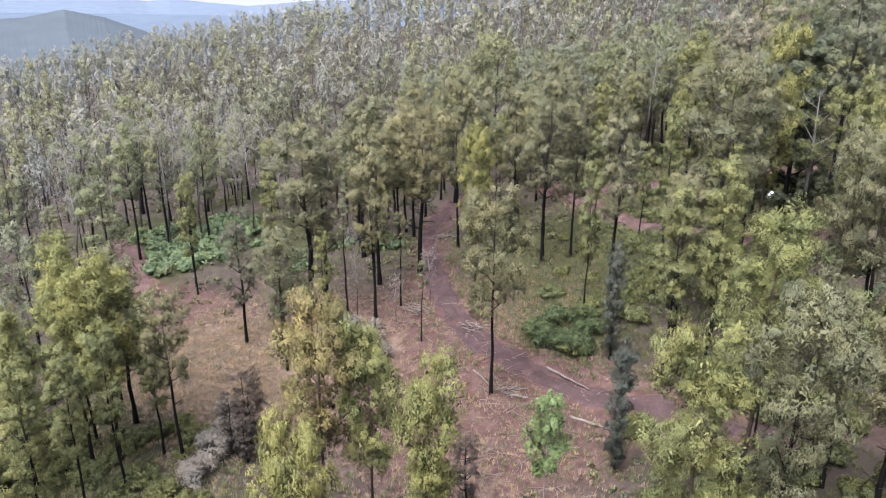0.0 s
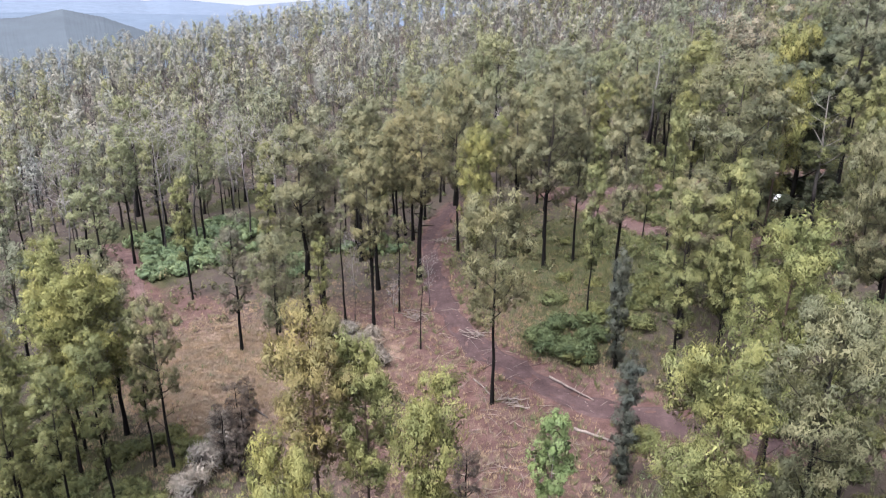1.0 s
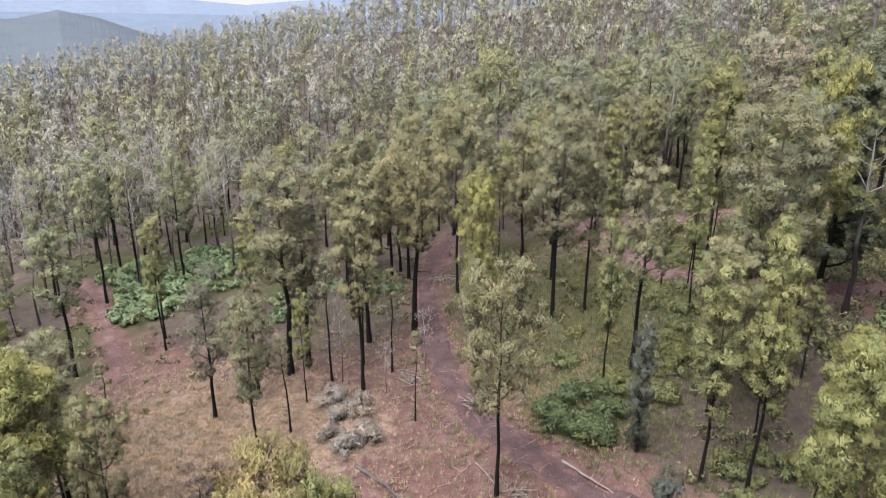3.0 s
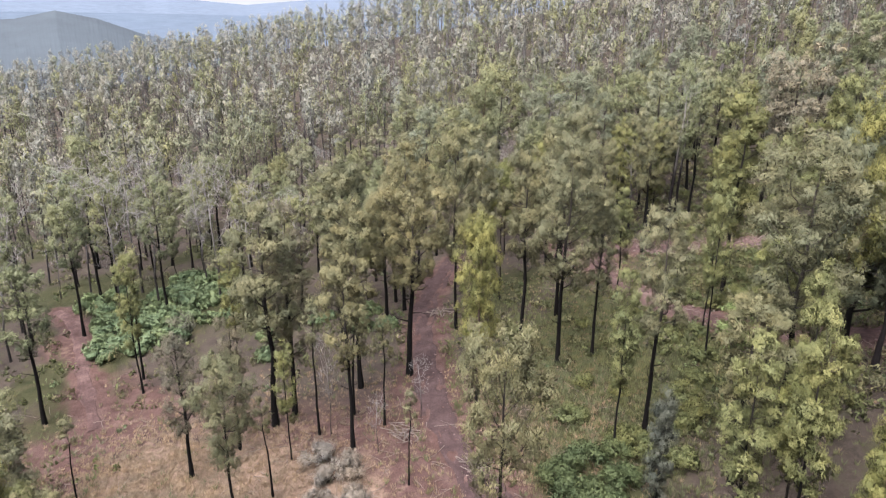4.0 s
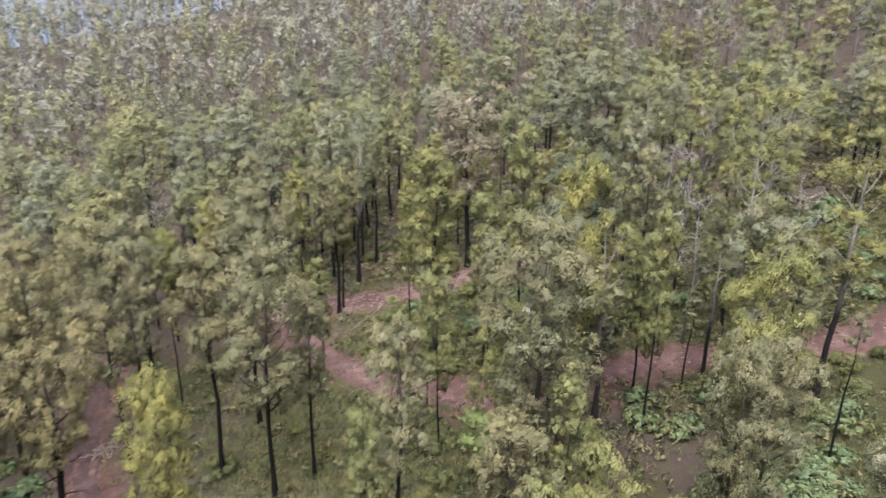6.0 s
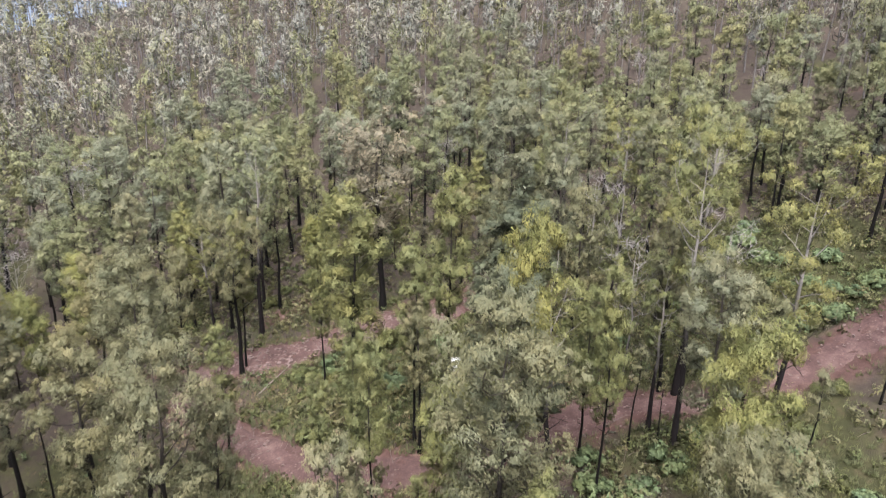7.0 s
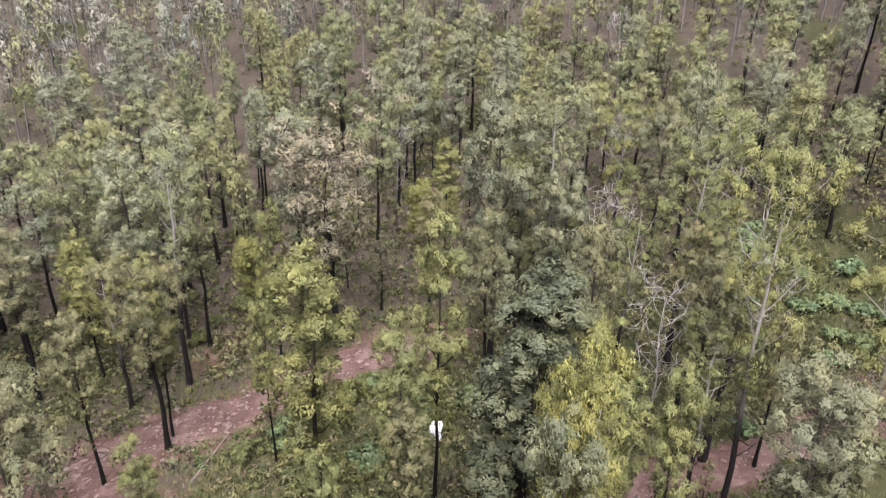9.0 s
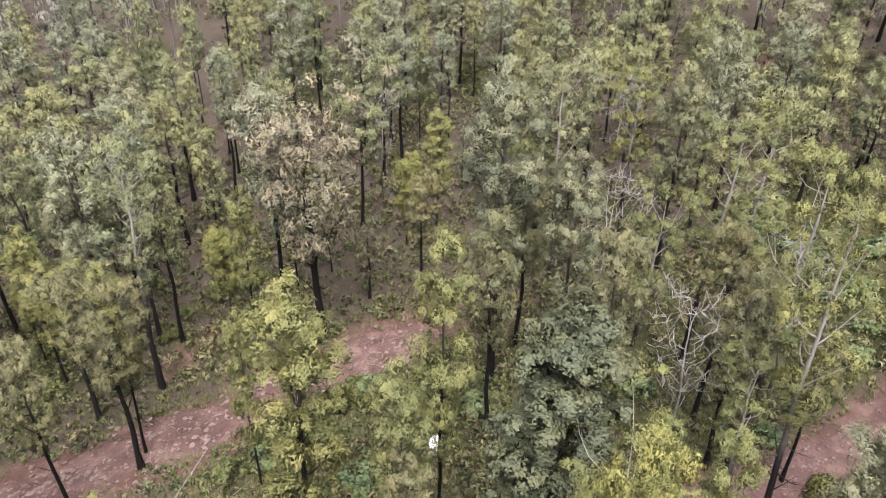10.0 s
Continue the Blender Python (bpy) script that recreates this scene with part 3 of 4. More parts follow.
# height, crown start, crown radius, limbs, sub-limbs, trunk radius, sway, lift, outline, clump radius, leaves a clump, leaf length, leaf width, droop
KINDS = {
    "gum": dict(H=22, base=0.42, R=2.1, limbs=15, subs=3, thick=0.25, sway=0.045, lift=0.8, shape="round", clump=0.85, twigs=9, per=18, ll=0.30, lw=0.11, droop=0.6, leaf="olive", bark="char", variants=5),
    "tall": dict(H=26, base=0.42, R=2.15, limbs=16, subs=3, thick=0.27, sway=0.04, lift=0.9, shape="round", clump=0.9, twigs=9, per=18, ll=0.30, lw=0.11, droop=0.55, leaf="grey", bark="char", variants=4),
    "young": dict(H=19, base=0.36, R=1.7, limbs=16, subs=3, thick=0.13, sway=0.045, lift=1.1, shape="round", clump=0.85, twigs=9, per=20, ll=0.28, lw=0.075, droop=0.85, leaf="yellow", bark="brown", variants=5),
    "bushy": dict(H=27, base=0.34, R=2.5, limbs=22, subs=3, thick=0.22, sway=0.05, lift=0.9, shape="round", clump=1.0, twigs=9, per=22, ll=0.27, lw=0.08, droop=0.75, leaf="yellow", bark="brown", variants=3),
    "broad": dict(H=27, base=0.34, R=2.5, limbs=22, subs=3, thick=0.22, sway=0.05, lift=0.9, shape="round", clump=1.0, twigs=9, per=22, ll=0.27, lw=0.08, droop=0.75, leaf="olive", bark="char", variants=2),
    "slim": dict(H=22, base=0.32, R=1.3, limbs=17, subs=2, thick=0.15, sway=0.04, lift=1.1, shape="column", clump=0.82, twigs=9, per=18, ll=0.29, lw=0.10, droop=0.6, leaf="leafy", bark="char", variants=3),
    "round": dict(H=21, base=0.34, R=2.2, limbs=18, subs=3, thick=0.16, sway=0.04, lift=1.0, shape="round", clump=0.92, twigs=9, per=20, ll=0.28, lw=0.085, droop=0.8, leaf="olive", bark="char", variants=2),
    "spread": dict(H=23, base=0.46, R=4.0, limbs=18, subs=4, thick=0.36, sway=0.05, lift=0.7, shape="umbrella", clump=0.95, twigs=9, per=18, ll=0.30, lw=0.11, droop=0.6, leaf="olive", bark="char", variants=3),
    "fawn": dict(H=23, base=0.38, R=4.0, limbs=20, subs=4, thick=0.36, sway=0.05, lift=0.75, shape="umbrella", clump=0.95, twigs=9, per=18, ll=0.30, lw=0.11, droop=0.5, leaf="fawn", bark="char", variants=1),
    "oak": dict(H=12, base=0.06, R=0.75, limbs=34, subs=0, thick=0.12, sway=0.03, lift=0.9, shape="column", clump=0.5, twigs=8, per=16, ll=0.32, lw=0.045, droop=0.4, leaf="oak", bark="char", variants=2),
    "dense": dict(H=30, base=0.12, R=3.7, limbs=36, subs=3, thick=0.30, sway=0.03, lift=0.85, shape="cone", clump=0.95, twigs=9, per=20, ll=0.30, lw=0.14, droop=0.2, leaf="dark", bark="char", variants=1),
    "brown": dict(H=16, base=0.25, R=1.1, limbs=16, subs=2, thick=0.16, sway=0.04, lift=1.0, shape="column", clump=0.62, twigs=8, per=14, ll=0.32, lw=0.055, droop=0.6, leaf="brown", bark="char", variants=2),
    "sapling": dict(H=15, base=0.62, R=0.9, limbs=9, subs=2, thick=0.07, sway=0.05, lift=1.0, shape="round", clump=0.5, twigs=7, per=12, ll=0.24, lw=0.09, droop=0.5, leaf="fresh", bark="dead", variants=2),
    "rust": dict(H=19, base=0.40, R=1.9, limbs=14, subs=3, thick=0.15, sway=0.05, lift=1.0, shape="round", clump=0.88, twigs=9, per=20, ll=0.28, lw=0.08, droop=0.85, leaf="rust", bark="brown", variants=1),
    "pale": dict(H=26, base=0.44, R=2.9, limbs=14, subs=2, thick=0.28, sway=0.05, lift=0.9, shape="umbrella", clump=0.78, twigs=9, per=17, ll=0.29, lw=0.10, droop=0.6, leaf="leafy", bark="pale", variants=3),
    "dead": dict(H=18, base=0.35, R=2.0, limbs=14, subs=3, thick=0.11, sway=0.06, lift=1.3, shape="round", clump=0, twigs=0, per=0, ll=0, lw=0, droop=0, leaf=None, bark="dead", variants=3),
    "pole": dict(H=17, base=0.60, R=0.8, limbs=7, subs=2, thick=0.14, sway=0.04, lift=1.2, shape="round", clump=0.5, twigs=7, per=12, ll=0.27, lw=0.09, droop=0.6, leaf="olive", bark="char", variants=2),
    "scorched": dict(H=7, base=0.08, R=0.7, limbs=26, subs=1, thick=0.10, sway=0.04, lift=0.8, shape="column", clump=0.35, twigs=5, per=14, ll=0.3, lw=0.03, droop=0.3, leaf="scorched", bark="char", variants=1),
}
LABEL = {
    "gum": ("gum_tree", "slender gum tree with charred trunk and olive crown", "tree"),
    "tall": ("gum_tree", "tall gum tree with dark trunk and grey-green crown", "tree"),
    "young": ("young_gum_tree", "leafy young gum tree with yellow-green drooping foliage", "tree"),
    "bushy": ("gum_tree", "broad leafy gum tree with yellow-green rounded foliage", "tree"),
    "broad": ("gum_tree", "broad gum tree with dense olive-green crown and dark trunk", "tree"),
    "round": ("gum_tree", "round-crowned gum tree with thin black trunk", "tree"),
    "slim": ("gum_tree", "slim gum tree with narrow yellow-green crown", "tree"),
    "spread": ("gum_tree", "spreading gum tree with thick black charred trunk", "tree"),
    "fawn": ("gum_tree", "spreading gum tree with pinkish-grey crown and several dark limbs", "tree"),
    "oak": ("she_oak", "narrow dark grey-green she-oak with fine foliage", "tree"),
    "dense": ("broadleaf_tree", "dense dark green conical tree standing among gums", "tree"),
    "brown": ("wattle_tree", "thin tree with dry brownish foliage and dark stem", "tree"),
    "sapling": ("sapling", "thin sapling with fresh bright green leaves", "tree"),
    "rust": ("young_gum_tree", "young gum tree with rusty orange tips on its crown", "tree"),
    "pale": ("gum_tree", "tall gum tree with smooth pale grey trunk", "tree"),
    "dead": ("dead_tree", "bare dead tree with pale grey leafless branches", "tree"),
    "pole": ("burnt_tree", "fire-blackened thin tree with few resprouting leaves", "tree"),
    "scorched": ("scorched_shrub", "tall scorched dark shrub with dry dead twigs", "shrub"),
}
BANK = {}
LUSH = {"young": 0.9, "bushy": 0.85, "broad": 0.8, "dense": 1.3, "rust": 0.9, "fawn": 0.85, "round": 0.75, "oak": 0.9, "slim": 0.8, "pole": 0.6, "brown": 0.65, "sapling": 1.0}
BARE = {"gum": 5, "tall": 5, "slim": 3, "spread": 6, "broad": 4, "bushy": 4, "pale": 8, "pole": 4, "young": 3, "fawn": 4}
# leaf tones swapped on trees farther off, greyed to stand for haze
HAZED = {"yellow": "hazed_olive", "leafy": "hazed_olive", "olive": "hazed_olive", "grey": "hazed_grey"}


def bank(kind, light=False):
    """The meshes of a kind of tree, made once and shared: trunk, limbs, crown."""
    key = (kind, light)
    if key not in BANK:
        k = KINDS[kind]
        BANK[key] = []
        for v in range(k["variants"]):
            rng = np.random.default_rng(1000 + 17 * v + 101 * list(KINDS).index(kind))
            trunk, limbs, ends, sizes = skeleton_of(rng, k["H"], k["base"], k["R"], k["limbs"], k["subs"], k["thick"], k["sway"], k["lift"], shape=k["shape"], sides=6 if light else 8, twig=3 if light else 5, bare=BARE.get(kind, 0), full=LUSH.get(kind, 0.76) > 0.8)
            crown = None
            if k["leaf"]:
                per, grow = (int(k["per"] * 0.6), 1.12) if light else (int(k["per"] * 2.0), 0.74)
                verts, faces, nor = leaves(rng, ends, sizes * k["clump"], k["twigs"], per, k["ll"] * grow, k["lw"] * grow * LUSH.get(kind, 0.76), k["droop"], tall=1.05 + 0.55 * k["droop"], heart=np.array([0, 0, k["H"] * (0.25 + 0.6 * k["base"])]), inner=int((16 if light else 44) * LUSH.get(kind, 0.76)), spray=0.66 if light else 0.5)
                crown = mesh_of("crown", verts, faces, LEAF[HAZED.get(k["leaf"], k["leaf"]) if light else k["leaf"]], True, nor)
            else:
                step = 1 + k["subs"]
                limbs = [joined([l, dead_twigs(rng, ends[1 + i * step:1 + (i + 1) * step], 1.3, 3)]) for i, l in enumerate(limbs)]
            bark = BARK[k["bark"]]
            if light:
                BANK[key].append((mesh_of("trunk", *joined([trunk] + limbs), bark, True), [], crown))
            else:
                BANK[key].append((mesh_of("trunk", *trunk, bark, True), [mesh_of("limb", *l, bark, True) for l in limbs], crown))
    return BANK[key]


COUNT = [0]


def plant(kind, x, y, top=None, h=None, variant=None, wide=1.0, lean=(0, 0), turn=None, light=False, label=None):
    """Stands a tree on the ground at x, y: top is the height of its tip above datum, h its own height."""
    k = KINDS[kind]
    COUNT[0] += 1
    rng = random.Random(COUNT[0])
    z = float(height(x, y)) - 0.15
    h = h if h else top - z
    s = h / k["H"] * 0.97
    meshes = bank(kind, light)
    trunk, limbs, crown = meshes[(variant if variant is not None else rng.randrange(99)) % len(meshes)]
    name, text, cat = LABEL[kind]
    root = new(name)
    root.empty_display_size = 0.3
    w = s ** 0.6 * wide
    turn = rng.uniform(0, 360) if turn is None else turn
    root.matrix_basis = pose(x, y, z, lean[0], lean[1], 0) @ pose(0, 0, 0, 0, 0, turn) @ Matrix.Diagonal((w, w, s, 1))
    tagged(root, label or text, cat, group="forest trees")
    for nm, me in [("trunk", trunk)] + [("limb", l) for l in limbs] + [("crown", crown)]:
        if me:
            new(nm, me).parent = root
    PLACED.append((x, y))
    return root


PLACED = []


def off_walk(x, y):
    """Distance from the straight line (0, 5) to (17, 68)."""
    f = max(0.0, min(1.0, (x * 17 + (y - 5) * 63) / (17 ** 2 + 63 ** 2)))
    return math.hypot(x - 17 * f, y - 5 - 63 * f)


# kind, x, y, height of the tip above datum, relative width
TREES = [
    ("young", -28.7, 52.1, 15.4, 1.35), ("gum", -43.1, 84.1, 14.6, 1.1), ("young", -41.7, 68.0, 12.2, 1.2), ("brown", -23.2, 73.6, 13.8, 1.2),
    ("rust", -8.4, 39.0, 18.0, 1.0), ("young", -5.0, 39.8, 15.2, 1.0), ("young", -7.0, 27.3, 16.8, 0.8), ("young", -1.0, 31.5, 17.3, 0.85),
    ("bushy", 12.9, 27.9, 21.4, 0.9), ("bushy", 20.0, 39.3, 23.9, 1.0), ("round", 18.6, 31.0, 21.8, 1.1), ("round", 4.7, 59.6, 19.9, 1.05),
    ("bushy", 3.8, 77.0, 23.3, 0.8), ("spread", -3.1, 86.9, 21.5, 1.0), ("broad", 13.1, 85.8, 27.6, 1.15), ("tall", 18.9, 72.6, 25.0, 0.9),
    ("slim", 20.9, 58.3, 19.7, 1.1), ("oak", 16.9, 62.5, 13.0, 1.0), ("oak", 13.9, 47.1, 10.6, 1.0), ("sapling", 5.7, 32.3, 14.6, 1.0),
    ("scorched", 1.8, 43.9, 4.2, 1.1), ("gum", -8.0, 75.0, 19.5, 0.9), ("slim", 15.8, 71.0, 19.4, 0.8), ("bushy", 8.0, 135, 31.0, 1.1),
    ("pale", 36.5, 124.0, 33.0, 1.0),
    ("slim", 29.5, 88.4, 22.6, 0.7), ("gum", 10.7, 149.3, 31.0, 1.3), ("gum", 2.3, 124.3, 26.0, 1.3), ("gum", -16.6, 80.0, 22.4, 1.25),
    ("gum", -12.0, 98.7, 23.6, 1.3), ("broad", -4.7, 106.7, 24.5, 1.1), ("sapling", 25.2, 71.0, 16.0, 1.2), ("round", -16.8, 66.3, 13.8, 1.0), ("young", -31.5, 52.5, 15.0, 1.2), ("slim", -25.2, 53.0, 11.5, 0.9), ("slim", -28.5, 45.5, 11.0, 0.9),
    ("gum", -58.9, 130.3, 20.4, 1.3), ("slim", 24.0, 56.8, 22.4, 1.0), ("tall", 34.1, 74.6, 31.6, 0.8), ("pale", 55.5, 76.9, 25.5, 1.0),
    ("slim", 47.9, 78.9, 24.0, 1.0), ("broad", 38.0, 58.0, 25.5, 1.0), ("slim", 34.9, 97.0, 32.1, 1.45), ("slim", 43.0, 92.5, 33.2, 1.0),
    ("fawn", 50.2, 115.6, 34.6, 1.15), ("dense", 42.0, 83.0, 34.4, 1.22), ("bushy", 36.2, 76.0, 34.5, 0.75), ("broad", 29.4, 70.4, 31.4, 1.35),
    ("broad", 15.0, 98.8, 29.2, 1.1), ("pale", 62.0, 78.4, 38.0, 1.1), ("pale", 60.7, 68.0, 36.0, 1.1), ("slim", 37.6, 90.8, 28.0, 1.0),
    ("broad", 33.3, 141.0, 30.4, 1.2), ("slim", 23.6, 102.9, 18.0, 1.0), ("tall", 25.0, 149.2, 30.0, 1.3), ("tall", 90.0, 135.8, 38.0, 1.2),
    ("tall", 103.6, 127.1, 35.0, 1.2), ("slim", 45.0, 74.4, 29.0, 0.8), ("bushy", 41.4, 61.7, 30.5, 0.9), ("spread", 30.6, 116.6, 24.0, 0.8),
    ("tall", 57.1, 99.3, 40.4, 1.1), ("pale", 71.0, 102.8, 36.3, 1.1), ("gum", 52.2, 95.5, 30.6, 0.9), ("gum", 65.4, 83.0, 29.0, 0.9),
    ("pale", 63.5, 89.1, 31.2, 0.9), ("pale", 76.1, 85.9, 37.0, 1.1), ("pale", 69.5, 86.5, 36.0, 1.1), ("pale", 55.5, 74.0, 38.3, 0.9),
    ("tall", 36.0, 133.0, 32.2, 1.1), ("tall", 49.6, 121.6, 35.8, 1.1), ("tall", 75.5, 130.5, 34.0, 1.1), ("gum", 61.4, 79.9, 29.0, 0.9),
    ("tall", 59.5, 93.8, 33.8, 0.9), ("gum", 56.6, 88.1, 30.8, 0.9),
    ("gum", 17.0, 86.7, 21.0, 0.8), ("slim", 27.9, 83.0, 24.0, 0.8), ("slim", 26.7, 89.5, 18.0, 0.8), ("pole", -11.7, 77.8, 14.0, 1.0), ("pole", -8.6, 80.8, 15.0, 1.0),
    ("slim", -34.2, 89.1, 14.0, 0.9), ("gum", -23.0, 51.8, 13.2, 0.75), ("scorched", -18.6, 52.5, 2.2, 1.2), ("scorched", -17.6, 54.2, 1.6, 1.2), ("scorched", -18.8, 56.5, 1.9, 1.3), ("scorched", -17.2, 51.4, 0.8, 1.2), ("scorched", -18.9, 60.5, 0.2, 1.1), ("pole", -33.0, 71.1, 5.0, 1.0), ("slim", -26.4, 48.0, 12.0, 1.0), ("young", -33.5, 47.6, 13.0, 1.0), ("slim", -24.4, 94.0, 13.0, 0.9), ("gum", -18.5, 91.4, 15.0, 0.8), ("gum", -39.4, 110.7, 18.0, 0.9), ("gum", -49.0, 105.1, 18.0, 0.9), ("gum", -55.0, 103.0, 17.0, 0.9), ("gum", -46.2, 110.5, 17.0, 1.0), ("gum", -51.0, 115.0, 18.0, 1.0), ("pole", -35.8, 93.0, 14.0, 1.0),
    ("pale", 39.6, 130.0, 30.0, 0.9), ("gum", 41.2, 128.3, 28.0, 0.9), ("slim", 36.4, 106.5, 24.0, 0.8), ("slim", 36.6, 100.1, 24.0, 0.7), ("gum", 24.7, 117.5, 22.0, 0.8), ("pole", 52.6, 76.9, 18.0, 1.0), ("pole", 54.8, 75.3, 15.0, 0.8), ("gum", 37.0, 89.1, 22.0, 0.8), ("slim", 31.7, 118.0, 25.0, 0.9),
    ("dead", -45.0, 108.0, 19.0, 1.2), ("dead", -41.5, 113.0, 21.0, 1.3), ("dead", -53.0, 116.0, 20.5, 1.3), ("dead", -33.0, 115.0, 19.0, 1.2), ("dead", -47.0, 120.0, 20.0, 1.3), ("dead", -37.0, 121.0, 19.0, 1.2), ("dead", -10.5, 77.5, 10.0, 0.6), ("dead", -55.0, 98.0, 16.0, 1.3), ("dead", -58.0, 106.0, 18.0, 1.3), ("dead", -27.0, 112.0, 17.0, 1.2), ("dead", -20.5, 104.0, 17.0, 1.1), ("dead", -5.5, 74.0, 5.5, 0.7), ("dead", -1.6, 78.5, 6.5, 0.7), ("dead", 70.5, 79.0, 27.0, 1.3), ("dead", 58.5, 82.5, 27.0, 1.2), ("dead", 66.0, 94.0, 29.0, 1.2),
    ("slim", 27.0, 41.0, 17.0, 1.0), ("gum", 31.5, 36.5, 19.0, 1.0), ("slim", 24.5, 46.5, 15.0, 0.9), ("young", 34.5, 46.0, 18.0, 1.0), ("round", 36.0, 58.7, 25.4, 0.8), ("slim", 28.3, 77.3, 14.6, 0.8), ("gum", 9.8, 92.1, 25.2, 0.9), ("broad", 2.3, 99.0, 27.4, 0.9), ("gum", -8.4, 85.5, 21.6, 1.1), ("brown", -14.9, 81.6, 22.0, 1.3),
    ("slim", -13.8, 74.3, 11.0, 0.7), ("pole", -5.2, 78.0, 12.0, 1.0), ("pole", -14.5, 69.5, 8.0, 1.0), ("brown", -19.5, 77.0, 12.0, 1.0), ("pole", -2.4, 69.6, 9.0, 0.8), ("slim", 31.0, 76.0, 20.0, 0.8), ("slim", 33.5, 68.5, 14.0, 0.9), ("gum", 64.0, 74.8, 24.0, 0.8),
]
for i, (kind, x, y, top, wide) in enumerate(TREES):
    plant(kind, x, y, top=top, wide=wide, variant=i, light=off_walk(x, y) > 58)


# ---- the rest of the forest ----
def open_ground(x, y):
    """True where there is no closed forest."""
    return ((x + 3) / 26) ** 2 + ((y - 67) / 28) ** 2 < 1 or (-22 < x < 40 and 80 < y < 104) or (22 < x < 52 and 80 < y < 117) or (58 < x < 92 and 64 < y < 92) or (-56 < x < -24 and 72 < y < 124)


def fill_spots():
    rng = np.random.default_rng(11)
    out = []
    cell = 4.9
    grid = {}
    for x, y in PLACED:
        grid.setdefault((int(x // 4), int(y // 4)), []).append((x, y))

    def close(x, y, r):
        i, j = int(x // 4), int(y // 4)
        return any((x - a) ** 2 + (y - b) ** 2 < r * r for u in (-1, 0, 1) for w in (-1, 0, 1) for a, b in grid.get((i + u, j + w), []))

    for y0 in np.arange(22, 470, cell):
        for x0 in np.arange(-330, 340, cell):
            x, y = x0 + rng.uniform(0, cell), y0 + rng.uniform(0, cell)
            a = math.degrees(math.atan2(x, y + 25))
            if not -40 < a < 68 or open_ground(x, y) or 0.25 * x + 0.97 * y > crest_line(x) + 18:
                continue
            if math.hypot(x - 5, y - 40) > 330 and a > 25:
                continue
            if y < 60 and (abs(x) < 24 or x > 40) or close(x, y, 3.4) or rng.uniform() < (0.45 if 22 < x < 70 and 56 < y < 118 else 0.1):
                continue
            out.append((x, y))
            grid.setdefault((int(x // 4), int(y // 4)), []).append((x, y))
    gaps = track_gap(np.array([p[0] for p in out]), np.array([p[1] for p in out]))
    return [p for p, g in zip(out, gaps) if g > 1.6]


SPOTS = sorted(fill_spots(), key=lambda p: min(math.hypot(p[0] - a, p[1] - b) + c for a, b, c in ((0, 10, 25), (0, 40, 15), (30, 84, 0))))
NEAR, FAR = SPOTS[:400], SPOTS[400:]
pick = random.Random(5)
for rank, (x, y) in enumerate(NEAR):
    near = rank < 70
    kind = pick.choices(["gum", "tall", "young", "slim", "brown", "dead", "pale", "pole"], [5, 3.5, 4 if near else 2, 4, 1, 1.5 if x < 0 else 0.7, 0.7, 0.8])[0]
    h = {"gum": 19, "tall": 22, "young": 15, "slim": 18, "brown": 13, "dead": 16, "pale": 21, "pole": 14}[kind] * pick.uniform(0.8, 1.15) * (0.85 if x < -10 else 1.0)
    plant(kind, x, y, h=h, wide=pick.uniform(0.85, 1.2), light=not near)


